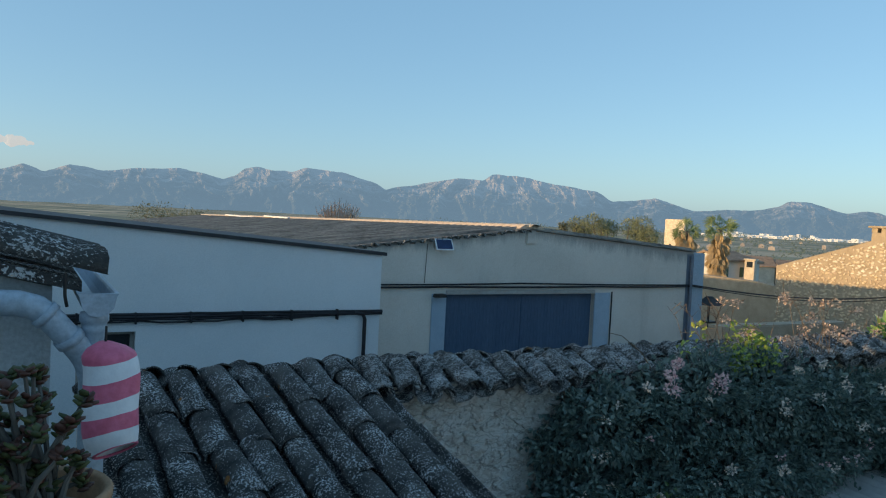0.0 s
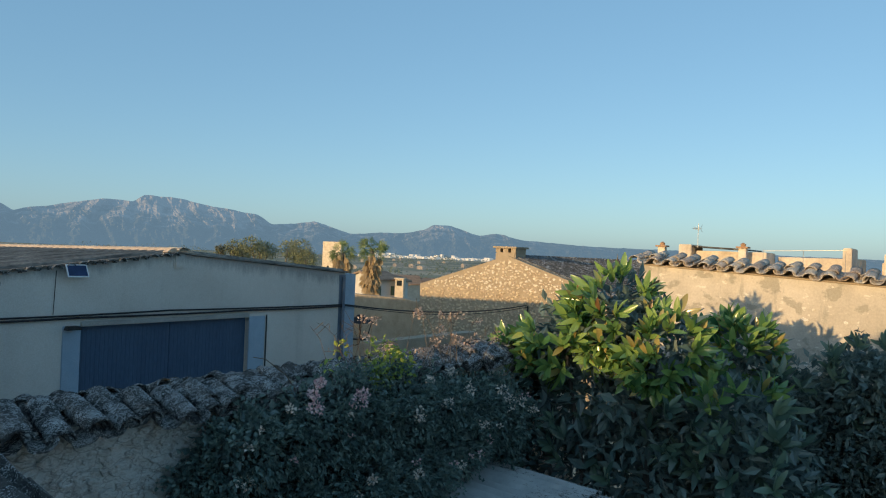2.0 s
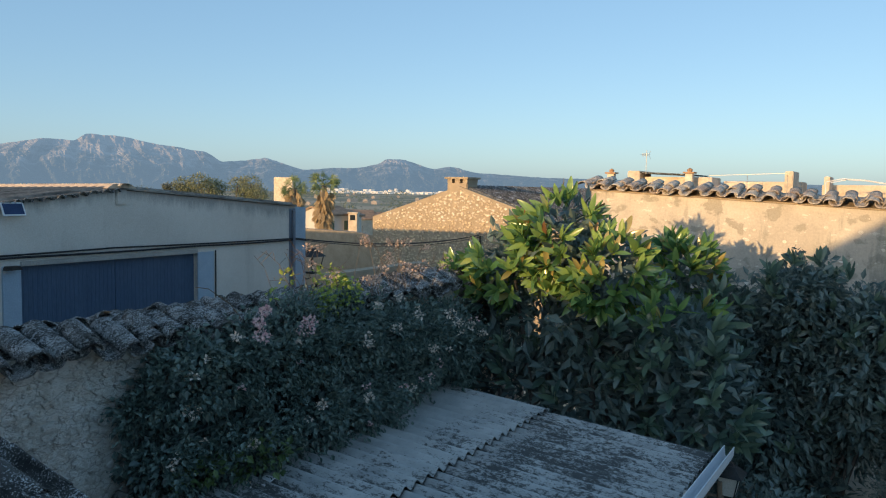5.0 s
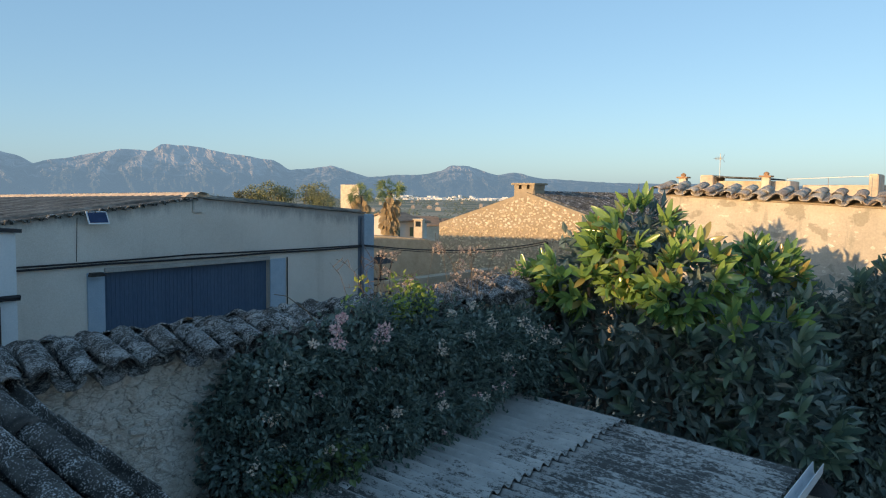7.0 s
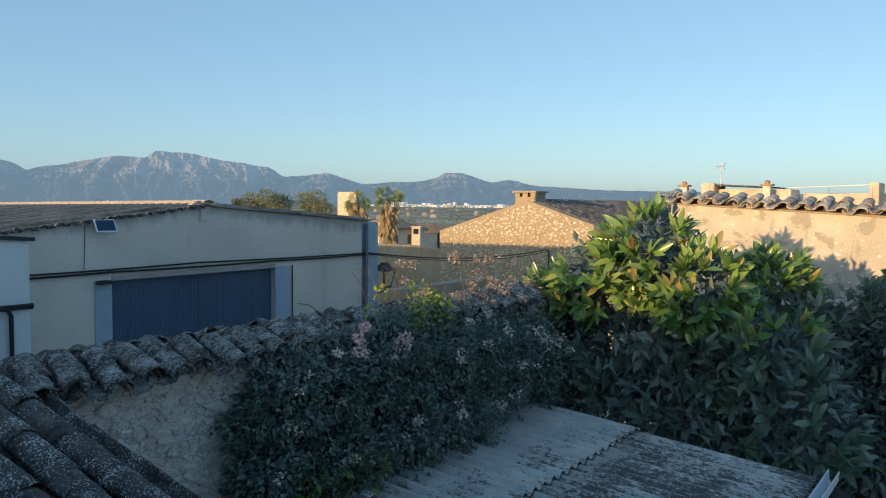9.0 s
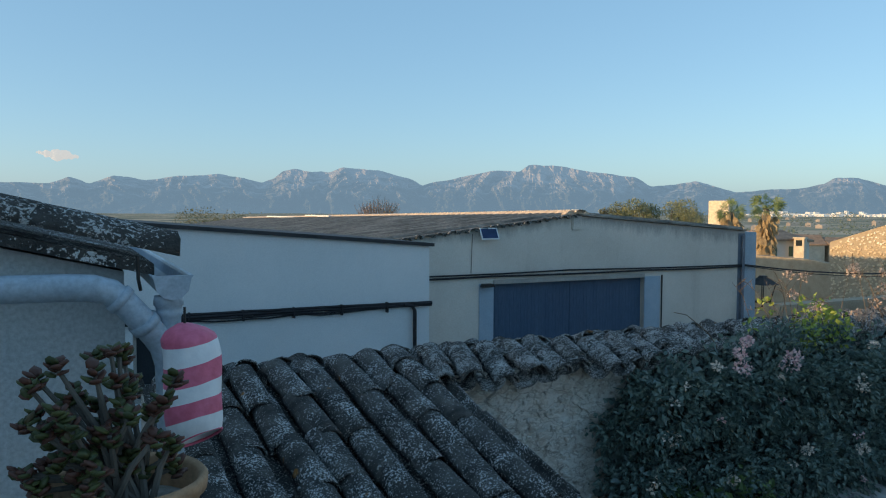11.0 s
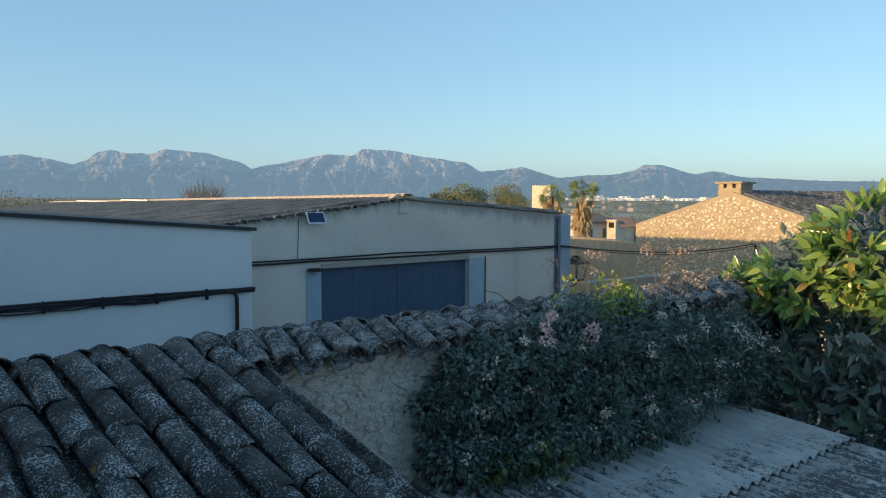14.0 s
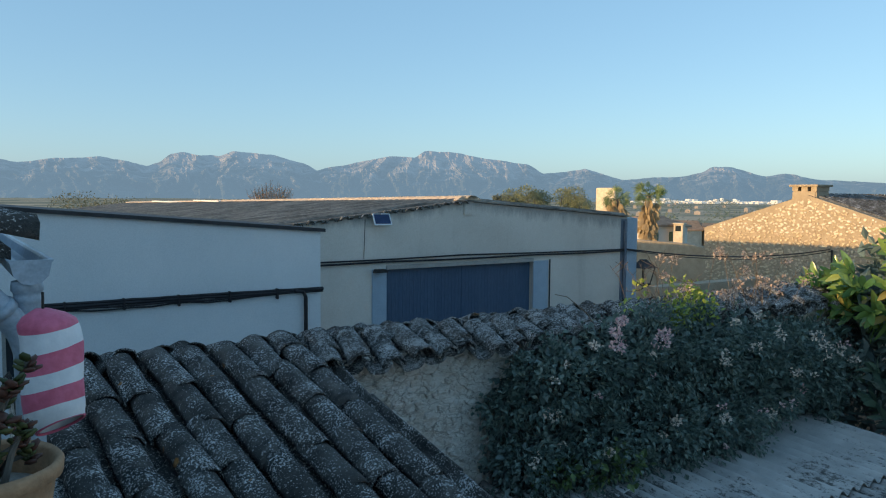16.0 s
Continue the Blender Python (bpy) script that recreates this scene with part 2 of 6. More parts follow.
def mountain_mat():
    """Limestone crags over dark scrub; the blue air haze is mixed in as emission."""
    m, nt, b = nodes_of("far_rock", 1.0)
    v = coords(nt, (1, 1, 2.2))
    sep = nt.nodes.new("ShaderNodeSeparateXYZ")
    nt.links.new(coords(nt), sep.inputs[0])
    up = nt.nodes.new("ShaderNodeMath")
    up.operation = "MULTIPLY_ADD"
    nt.links.new(sep.outputs[2], up.inputs[0])
    up.inputs[1].default_value = 0.0016
    nt.links.new(noise_of(nt, v, 0.009, 9, 0.68), up.inputs[2])
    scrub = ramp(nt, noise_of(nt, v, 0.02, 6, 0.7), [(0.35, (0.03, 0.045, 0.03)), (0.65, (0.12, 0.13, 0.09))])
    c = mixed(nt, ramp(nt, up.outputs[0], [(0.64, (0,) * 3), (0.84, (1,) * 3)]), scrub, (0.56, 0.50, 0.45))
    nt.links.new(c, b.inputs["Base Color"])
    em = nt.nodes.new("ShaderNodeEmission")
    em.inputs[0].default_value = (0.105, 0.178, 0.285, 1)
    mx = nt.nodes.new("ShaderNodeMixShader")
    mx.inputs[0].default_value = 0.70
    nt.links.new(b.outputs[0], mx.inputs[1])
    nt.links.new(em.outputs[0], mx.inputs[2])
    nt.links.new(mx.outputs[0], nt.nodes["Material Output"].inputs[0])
    return m


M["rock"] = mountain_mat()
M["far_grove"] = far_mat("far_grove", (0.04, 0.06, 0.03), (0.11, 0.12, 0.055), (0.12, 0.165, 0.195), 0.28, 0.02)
def land_mat():
    """Patchwork of ploughed earth, stubble and green crop, with haze mixed in as emission."""
    m, nt, b = nodes_of("far_land", 1.0)
    v = coords(nt)
    vo = nt.nodes.new("ShaderNodeTexVoronoi")
    vo.inputs["Scale"].default_value = 0.011
    nt.links.new(v, vo.inputs["Vector"])
    one = nt.nodes.new("ShaderNodeSeparateColor")
    nt.links.new(vo.outputs["Color"], one.inputs[0])
    c = ramp(nt, one.outputs[0], [(0.15, (0.045, 0.06, 0.03)), (0.45, (0.14, 0.14, 0.07)), (0.75, (0.34, 0.24, 0.15)), (1.0, (0.46, 0.36, 0.24))])
    c = mixed(nt, 0.5, c, ramp(nt, noise_of(nt, v, 0.05, 5), [(0.3, (0.25,) * 3), (0.7, (0.75,) * 3)]), "OVERLAY")
    nt.links.new(c, b.inputs["Base Color"])
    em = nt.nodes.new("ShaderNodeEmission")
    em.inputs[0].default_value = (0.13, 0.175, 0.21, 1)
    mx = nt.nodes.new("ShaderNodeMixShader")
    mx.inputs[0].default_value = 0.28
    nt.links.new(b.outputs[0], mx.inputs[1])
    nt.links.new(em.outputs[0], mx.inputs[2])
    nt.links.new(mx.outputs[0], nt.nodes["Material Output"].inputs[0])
    return m


M["land"] = land_mat()


def fibro_mat():
    """Bare grey fibre-cement with dark moss in broad drifts and speckles."""
    m, nt, b = nodes_of("fibre_cement", 0.9)
    v = coords(nt)
    c = ramp(nt, noise_of(nt, v, 3.0, 6), [(0.3, (0.32, 0.335, 0.335)), (0.7, (0.50, 0.51, 0.50))])
    drift = noise_of(nt, v, 0.8, 3)
    fleck = noise_of(nt, coords(nt, (1, 0.4, 1)), 34, 6, 0.85)
    s = nt.nodes.new("ShaderNodeMath")
    s.operation = "MULTIPLY_ADD"
    nt.links.new(drift, s.inputs[0])
    s.inputs[1].default_value = 0.75
    nt.links.new(fleck, s.inputs[2])
    sep = nt.nodes.new("ShaderNodeSeparateXYZ")
    nt.links.new(v, sep.inputs[0])
    turn = nt.nodes.new("ShaderNodeMath")
    turn.operation = "MULTIPLY"
    turn.inputs[1].default_value = 2 * math.pi / 0.177
    nt.links.new(sep.outputs[0], turn.inputs[0])
    wave_ = nt.nodes.new("ShaderNodeMath")
    wave_.operation = "COSINE"
    nt.links.new(turn.outputs[0], wave_.inputs[0])
    # raises the dark mask in the troughs between the waves
    fold = nt.nodes.new("ShaderNodeMath")
    fold.operation = "MULTIPLY_ADD"
    nt.links.new(wave_.outputs[0], fold.inputs[0])
    fold.inputs[1].default_value = -0.04
    nt.links.new(s.outputs[0], fold.inputs[2])
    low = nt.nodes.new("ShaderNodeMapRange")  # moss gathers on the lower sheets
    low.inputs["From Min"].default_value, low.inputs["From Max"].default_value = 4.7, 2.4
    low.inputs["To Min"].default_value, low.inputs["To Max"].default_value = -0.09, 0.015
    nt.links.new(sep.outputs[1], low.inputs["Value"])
    west = nt.nodes.new("ShaderNodeMapRange")  # and the dark mask grows towards the tiled shed
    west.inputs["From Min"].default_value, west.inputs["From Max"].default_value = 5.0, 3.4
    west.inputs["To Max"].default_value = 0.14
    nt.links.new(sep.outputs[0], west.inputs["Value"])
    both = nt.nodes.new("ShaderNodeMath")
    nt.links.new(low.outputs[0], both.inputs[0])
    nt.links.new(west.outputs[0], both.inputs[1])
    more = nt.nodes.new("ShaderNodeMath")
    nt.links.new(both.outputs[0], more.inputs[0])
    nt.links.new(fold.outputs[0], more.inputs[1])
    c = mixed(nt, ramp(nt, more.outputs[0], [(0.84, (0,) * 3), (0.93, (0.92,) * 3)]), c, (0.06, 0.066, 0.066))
    nt.links.new(c, b.inputs["Base Color"])
    bumped(nt, b, fleck, 0.5, 0.01)
    return m


def wall_mat():
    """Sandy plaster, patched, with rain streaks and stones that show through."""
    m, nt, b = nodes_of("sandy_plaster", 0.95)
    v = coords(nt)
    c = ramp(nt, noise_of(nt, v, 1.3, 6), [(0.3, (0.44, 0.40, 0.34)), (0.7, (0.66, 0.60, 0.51))])
    patch = noise_of(nt, coords(nt, (1, 0.7, 1)), 3.2, 5, 0.55)
    c = mixed(nt, ramp(nt, patch, [(0.56, (0,) * 3), (0.60, (0.75,) * 3)]), c, (0.35, 0.325, 0.27))
    bare = noise_of(nt, coords(nt, (1, 0.8, 1.7)), 6.5, 6, 0.6)
    c = mixed(nt, ramp(nt, bare, [(0.615, (0,) * 3), (0.64, (0.8,) * 3)]), c, (0.74, 0.70, 0.62))
    streak = noise_of(nt, coords(nt, (1, 1.7, 0.38)), 1.3, 8, 0.72)
    sep = nt.nodes.new("ShaderNodeSeparateXYZ")
    nt.links.new(v, sep.inputs[0])
    run = nt.nodes.new("ShaderNodeMapRange")  # fewer streaks towards +y, more towards -y
    run.inputs["From Min"].default_value, run.inputs["From Max"].default_value = 1.4, -0.6
    run.inputs["To Min"].default_value = -0.10
    run.inputs["To Max"].default_value = 0.03
    nt.links.new(sep.outputs[1], run.inputs["Value"])
    streak_level = nt.nodes.new("ShaderNodeMath")
    nt.links.new(streak, streak_level.inputs[0])
    nt.links.new(run.outputs[0], streak_level.inputs[1])
    c = mixed(nt, ramp(nt, streak_level.outputs[0], [(0.46, (0,) * 3), (0.66, (0.85,) * 3)]), c, (0.16, 0.175, 0.155))
    fine = noise_of(nt, v, 30, 4)
    c = mixed(nt, 0.2, c, ramp(nt, fine, [(0.3, (0.25,) * 3), (0.7, (0.75,) * 3)]), "OVERLAY")
    nt.links.new(c, b.inputs["Base Color"])
    bumped(nt, b, patch, 0.6, 0.05)
    return m


def ochre_mat():
    """Dull ochre render with a dark band of rain stain down from the roof edge, in drips."""
    m, nt, b = nodes_of("ochre_render", 0.9)
    v = coords(nt)
    c = ramp(nt, noise_of(nt, v, 0.6, 5), [(0.3, (0.55, 0.52, 0.47)), (0.7, (0.67, 0.63, 0.57))])
    streak = noise_of(nt, coords(nt, (1.5, 1, 0.2)), 1.2, 6, 0.7)
    c = mixed(nt, ramp(nt, streak, [(0.55, (0,) * 3), (0.75, (0.35,) * 3)]), c, (0.36, 0.33, 0.29))
    sep = nt.nodes.new("ShaderNodeSeparateXYZ")
    nt.links.new(v, sep.inputs[0])
    def calc(op, a, b_):
        n = nt.nodes.new("ShaderNodeMath")
        n.operation = op
        for i, val in enumerate((a, b_)):
            if isinstance(val, (int, float)):
                n.inputs[i].default_value = val
            else:
                nt.links.new(val, n.inputs[i])
        return n.outputs[0]
    run = calc("ABSOLUTE", calc("SUBTRACT", sep.outputs[0], 9.6), 0)
    below = calc("SUBTRACT", calc("SUBTRACT", 4.9, calc("MULTIPLY", run, 0.1)), sep.outputs[2])
    reach = calc("MULTIPLY", noise_of(nt, coords(nt, (2.2, 1, 0.5)), 1.6, 6, 0.75), 0.75)
    drip = calc("SUBTRACT", reach, below)
    c = mixed(nt, ramp(nt, drip, [(0.1, (0,) * 3), (0.32, (0.65,) * 3)]), c, (0.22, 0.215, 0.21))
    fine = noise_of(nt, v, 45, 4)
    c = mixed(nt, 0.25, c, ramp(nt, fine, [(0.3, (0.25,) * 3), (0.7, (0.75,) * 3)]), "OVERLAY")
    nt.links.new(c, b.inputs["Base Color"])
    bumped(nt, b, fine, 0.25, 0.01)
    return m


def stucco_mat():
    """Flaking pale stucco: ragged skin broken off over darker earth."""
    m, nt, b = nodes_of("flaking_stucco", 0.95)
    v = coords(nt, (1, 1, 1.5))
    c = ramp(nt, noise_of(nt, v, 2.5, 5), [(0.3, (0.72, 0.69, 0.63)), (0.7, (0.86, 0.84, 0.80))])
    flake = noise_of(nt, v, 10, 7, 0.72)
    c = mixed(nt, ramp(nt, flake, [(0.50, (0,) * 3), (0.54, (0.6,) * 3)]), c, (0.55, 0.49, 0.42))
    c = mixed(nt, ramp(nt, noise_of(nt, v, 13, 6, 0.7), [(0.62, (0,) * 3), (0.67, (0.75,) * 3)]), c, (0.24, 0.21, 0.17))
    vo = nt.nodes.new("ShaderNodeTexVoronoi")
    vo.feature = "DISTANCE_TO_EDGE"
    vo.inputs["Scale"].default_value = 5.5
    warp = nt.nodes.new("ShaderNodeVectorMath")
    warp.operation = "MULTIPLY_ADD"
    wob = nt.nodes.new("ShaderNodeTexNoise")
    wob.inputs["Scale"].default_value = 6
    wob.inputs["Detail"].default_value = 6
    nt.links.new(v, wob.inputs["Vector"])
    nt.links.new(wob.outputs["Color"], warp.inputs[0])
    warp.inputs[1].default_value = (0.3, 0.3, 0.3)
    nt.links.new(v, warp.inputs[2])
    nt.links.new(warp.outputs[0], vo.inputs["Vector"])
    # cracks coloured dark to give the shade their relief lacks
    c = mixed(nt, ramp(nt, vo.outputs["Distance"], [(0.0, (0.6,) * 3), (0.05, (0,) * 3)]), c, (0.25, 0.21, 0.17))
    nt.links.new(c, b.inputs["Base Color"])
    bumped(nt, b, flake, 1.0, 0.07)
    return m


M["tile_grey"] = plain("bleached_tile", (0.09, 0.088, 0.082), (0.34, 0.31, 0.27), 3.5, 0.9, 0.8, 30, (0.35, 0.6, 1), dist=0.04, grain=0.6)
M["fibro"], M["plaster"], M["ochre"], M["stucco"] = fibro_mat(), wall_mat(), ochre_mat(), stucco_mat()
M["chip"] = plain("pale_wall_stone", (0.62, 0.57, 0.48), (0.84, 0.80, 0.72), 7, 0.9, 0.4, 40, (1, 1, 1), 0, 0.4)
M["village"] = plain("lit_house_wall", (0.50, 0.42, 0.33), (0.74, 0.65, 0.54), 1.6, 0.9, 0.3, 14, grain=0.25)
M["village_white"] = plain("pale_house_wall", (0.52, 0.51, 0.48), (0.62, 0.60, 0.56), 0.9, 0.9, 0.2, 20, grain=0.14)
M["roof_brown"] = plain("brown_roof_tile", (0.20, 0.14, 0.10), (0.36, 0.26, 0.19), 2.0, 0.9, 0.4, 12)
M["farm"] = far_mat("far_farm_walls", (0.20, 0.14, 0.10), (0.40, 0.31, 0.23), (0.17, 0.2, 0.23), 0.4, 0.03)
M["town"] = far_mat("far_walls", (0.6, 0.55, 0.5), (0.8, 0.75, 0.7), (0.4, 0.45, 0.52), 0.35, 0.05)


# ---- builders ----
def mesh_of(name, bm):
    me = bpy.data.meshes.new(name)
    bm.normal_update()
    bm.to_mesh(me)
    bm.free()
    return me


def part(name, bm, material, parent, label="", smooth=False):
    me = bm if isinstance(bm, bpy.types.Mesh) else mesh_of(name, bm)
    if material and not me.materials:
        me.materials.append(M[material])
    if smooth:
        me.shade_smooth()
    ob = new(name, me)
    ob.parent = parent
    if label:
        ob["label"] = label
    return ob


def thing(name, at, label, category, group="", kind=""):
    ob = new(name)
    ob.location = at
    ob.empty_display_size = 0.1
    return tagged(ob, label, category, group, kind)


def solo(name, bm, material, at, label, category, group="", kind="", smooth=False):
    ob = part(name, bm, material, None, "", smooth)
    ob.location = at
    return tagged(ob, label, category, group, kind)


def box(x0, x1, y0, y1, z0, z1, bevel=0.0, bm=None):
    own = bm or bmesh.new()
    r = bmesh.ops.create_cube(own, size=1, matrix=Matrix.LocRotScale(((x0 + x1) / 2, (y0 + y1) / 2, (z0 + z1) / 2), None, (x1 - x0, y1 - y0, z1 - z0)))
    if bevel:
        es = list({e for v in r["verts"] for e in v.link_edges})
        bmesh.ops.bevel(own, geom=es, offset=bevel, segments=2, affect="EDGES")
    return own


def prism(poly, axis, a, b, bm=None):
    """A polygon in the plane across an axis, drawn out from a to b. axis x: (y, z) points; y: (x, z); z: (x, y)."""
    own = bm or bmesh.new()
    put = {"x": lambda p, d: (d, *p), "y": lambda p, d: (p[0], d, p[1]), "z": lambda p, d: (*p, d)}[axis]
    lo = [own.verts.new(put(p, a)) for p in poly]
    hi = [own.verts.new(put(p, b)) for p in poly]
    own.faces.new(lo)
    own.faces.new(hi[::-1])
    for i in range(len(poly)):
        j = (i + 1) % len(poly)
        own.faces.new((lo[j], lo[i], hi[i], hi[j]))
    bmesh.ops.recalc_face_normals(own, faces=own.faces)
    return own


def tube(points, radius, sides=8, bm=None, taper=None):
    """A round bar along points."""
    own = bm or bmesh.new()
    pts = [Vector(p) for p in points]
    rings = []
    for i, p in enumerate(pts):
        d = (pts[min(i + 1, len(pts) - 1)] - pts[max(i - 1, 0)]).normalized()
        a = d.cross(Vector((0, 0, 1)) if abs(d.z) < 0.9 else Vector((1, 0, 0))).normalized()
        b = d.cross(a)
        r = radius if taper is None else radius + (taper - radius) * i / (len(pts) - 1)
        rings.append([own.verts.new(p + r * (a * math.cos(t) + b * math.sin(t))) for t in (2 * math.pi * k / sides for k in range(sides))])
    for q, w in zip(rings, rings[1:]):
        for k in range(sides):
            own.faces.new((q[k], q[(k + 1) % sides], w[(k + 1) % sides], w[k]))
    own.faces.new(rings[0])
    own.faces.new(rings[-1][::-1])
    bmesh.ops.recalc_face_normals(own, faces=own.faces)
    return own


def lathe(profile, sides=24, bm=None):
    """A shape turned round z from (radius, height) points."""
    own = bm or bmesh.new()
    rings = [[own.verts.new((r * math.cos(t), r * math.sin(t), z)) for t in (2 * math.pi * k / sides for k in range(sides))] for r, z in profile]
    for q, w in zip(rings, rings[1:]):
        for k in range(sides):
            own.faces.new((q[k], q[(k + 1) % sides], w[(k + 1) % sides], w[k]))
    own.faces.new(rings[0])
    own.faces.new(rings[-1])
    bmesh.ops.recalc_face_normals(own, faces=own.faces)
    return own


def tile_mesh(name, seed, r0=0.103, r1=0.098, length=0.52, thick=0.012, hollow=False):
    """One barrel tile along -y, its wide end at y = -length; hollow: the trough under it."""
    rng = random.Random(seed)
    bm = bmesh.new()
    n = 8
    rings = []
    for y, r in ((-length * q, r1 + (r0 - r1) * q) for q in (0.0, 0.3, 0.55, 0.8, 1.0)):
        outer, inner = [], []
        for k in range(n + 1):
            t = math.pi * (k / n)
            wob = 1 + rng.uniform(-0.035, 0.035) + 0.05 * noise.noise((k * 0.5, y * 7, seed * 3.1))
            for ring, rr in ((outer, r * wob), (inner, (r - thick) * wob)):
                z = rr * math.sin(t) * 0.85
                ring.append(bm.verts.new((-rr * math.cos(t), y + (rng.uniform(-0.012, 0.012) if y else 0), -z if hollow else z)))
        rings.append((outer, inner))
    for (o1, i1), (o2, i2) in zip(rings, rings[1:]):
        for k in range(n):
            bm.faces.new((o1[k], o1[k + 1], o2[k + 1], o2[k])).smooth = True
            bm.faces.new((i1[k], i2[k], i2[k + 1], i1[k + 1])).smooth = True
        bm.faces.new((o1[0], o2[0], i2[0], i1[0]))
        bm.faces.new((o1[n], i1[n], i2[n], o2[n]))
    for o, i in (rings[0], rings[-1]):
        for k in range(n):
            bm.faces.new((o[k], i[k], i[k + 1], o[k + 1]))
    bmesh.ops.recalc_face_normals(bm, faces=bm.faces)
    return mesh_of(name, bm)


TILES, TROUGHS = {}, {}
for key in ("tile", "tile_clean", "tile_lichen"):
    TILES[key] = [tile_mesh("tile", s) for s in range(5)]
    TROUGHS[key] = [tile_mesh("trough_tile", s + 40, 0.105, 0.115, hollow=True) for s in range(2)]
    for me in TILES[key] + TROUGHS[key]:
        me.materials.append(M[key])


def lay_tiles(parent, m, columns, pitch, rows, step, slope, kind, rng, jitter=1.0, troughs=True, stretch=1.0, rise=1.0, skew=0.0, tip=-0.012):
    """Tiles on a slope: m puts the top left corner, columns run along +x, rows go down along -y."""
    tilt = Matrix.Rotation(slope, 4, "X")
    for c in range(columns):
        drift = rng.uniform(-0.012, 0.012) * jitter
        slide = rng.uniform(-0.14, 0.16) * step if rows > 4 else 0.0
        for r in range(rows):
            for cover in (True, False) if troughs else (True,):
                x = (c + (0 if cover else 0.5)) * pitch + drift + rng.uniform(-0.008, 0.008) * jitter
                x += skew * r * step
                lift = 0.04 if cover else 0.06
                p = Matrix.Translation((x, 0, 0)) @ tilt @ Matrix.Translation((0, -r * step - slide + rng.uniform(-0.02, 0.02) * jitter, lift + rng.uniform(0, 0.012) * jitter))
                turn = Matrix.Rotation(math.atan(skew) + rng.uniform(-0.05, 0.05) * jitter, 4, "Z") @ Matrix.Rotation(tip + rng.uniform(-0.02, 0.02) * jitter, 4, "X")
                me = rng.choice(TILES[kind] if cover else TROUGHS[kind])
                ob = new("tile" if cover else "trough_tile", me)
                ob.parent = parent
                ob.matrix_basis = m @ p @ turn @ Matrix.Diagonal((0.98 if cover else 1, stretch, rise, 1))


def leaf_cloud(blobs, count, size, rng, long=2.2, shell=0.55, droop=0.2, keep=None, clump=0.0, gaps=-0.5):
    """Vertices and faces of many folded leaves in and on ellipsoids (x, y, z, rx, ry, rz)."""
    vol = np.array([b[3] * b[4] * b[5] for b in blobs]) ** (2 / 3)
    pick = rng.choice(len(blobs), count, p=vol / vol.sum())
    bl = np.array(blobs, float)[pick]
    d = rng.normal(size=(count, 3))
    d /= np.linalg.norm(d, axis=1)[:, None]
    rad = shell + (1 - shell) * rng.random(count) ** 0.5
    rad *= 1 + 0.13 * rng.normal(size=count)
    p = bl[:, :3] + d * bl[:, 3:] * rad[:, None]
    if clump:
        k = 2 * math.pi / clump
        w = np.sin(p[:, 0] * k + 1.3 * np.sin(p[:, 2] * k * 0.8)) + np.sin(p[:, 1] * k * 1.1 + 2.1 + 1.1 * np.sin(p[:, 0] * k * 0.7)) + np.sin(p[:, 2] * k * 1.2 + 0.7)
        ok = w + 0.8 * rng.normal(size=count) > gaps
        p, d = p[ok], d[ok]
        count = len(p)
    if keep is not None:
        ok = keep(p)
        p, d = p[ok], d[ok]
        count = len(p)
    ax = d + rng.normal(size=(count, 3)) * 0.75
    ax[:, 2] -= droop
    ax /= np.linalg.norm(ax, axis=1)[:, None]
    sd = np.cross(ax, rng.normal(size=(count, 3)) * 0.6 + np.array([0, 0, 1.0]))
    sd /= np.linalg.norm(sd, axis=1)[:, None] + 1e-6
    up = np.cross(sd, ax)
    s = size * (0.6 + 0.8 * rng.random(count))[:, None]
    w = s / long
    v = np.stack([p, p + ax * s * 0.45 + sd * w * 0.5 + up * w * 0.15, p + ax * s - up * s * 0.12, p + ax * s * 0.45 - sd * w * 0.5 + up * w * 0.15], 1).reshape(-1, 3)
    i = np.arange(count)[:, None] * 4
    f = np.concatenate([i + [0, 1, 2], i + [0, 2, 3]], 0)
    return v, f


def cloud_mesh(name, v, f):
    me = bpy.data.meshes.new(name)
    me.from_pydata(v.tolist(), [], f.tolist())
    me.update()
    return me


def limbs(rng, base, tips, r0, bm=None):
    """Branches that bend from base to each tip."""
    own = bm or bmesh.new()
    for tip in tips:
        a, b = Vector(base), Vector(tip)
        mid = a.lerp(b, 0.5) + Vector((rng.uniform(-1, 1), rng.uniform(-1, 1), rng.uniform(0, 0.6))) * (b - a).length * 0.12
        pts = [a, a.lerp(mid, 0.5), mid, mid.lerp(b, 0.6), b]
        tube(pts, r0, 6, own, r0 * 0.3)
    return own


# ---- land and mountains ----
def ground_height(r):
    t = min(max((r - 45) / 260, 0), 1)
    return -15.5 * t * t * (3 - 2 * t)


bm = bmesh.new()
radii = [0, 6, 12, 20, 30, 45, 60, 80, 105, 135, 170, 210, 260, 320, 400, 520, 700, 950, 1300, 1800, 2500, 3300, 4200, 4900]
rings = []
for r in radii[1:]:
    rings.append([bm.verts.new((r * math.cos(a), r * math.sin(a), ground_height(r) + (noise.noise((r * 0.004, math.cos(a) * 3, math.sin(a) * 3)) * min(r / 400, 1.5) if r > 60 else 0))) for a in (2 * math.pi * k / 96 for k in range(96))])
centre = bm.verts.new((0, 0, 0))
for k in range(96):
    bm.faces.new((centre, rings[0][k], rings[0][(k + 1) % 96]))
    for a, b in zip(rings, rings[1:]):
        bm.faces.new((a[k], b[k], b[(k + 1) % 96], a[(k + 1) % 96])).smooth = True
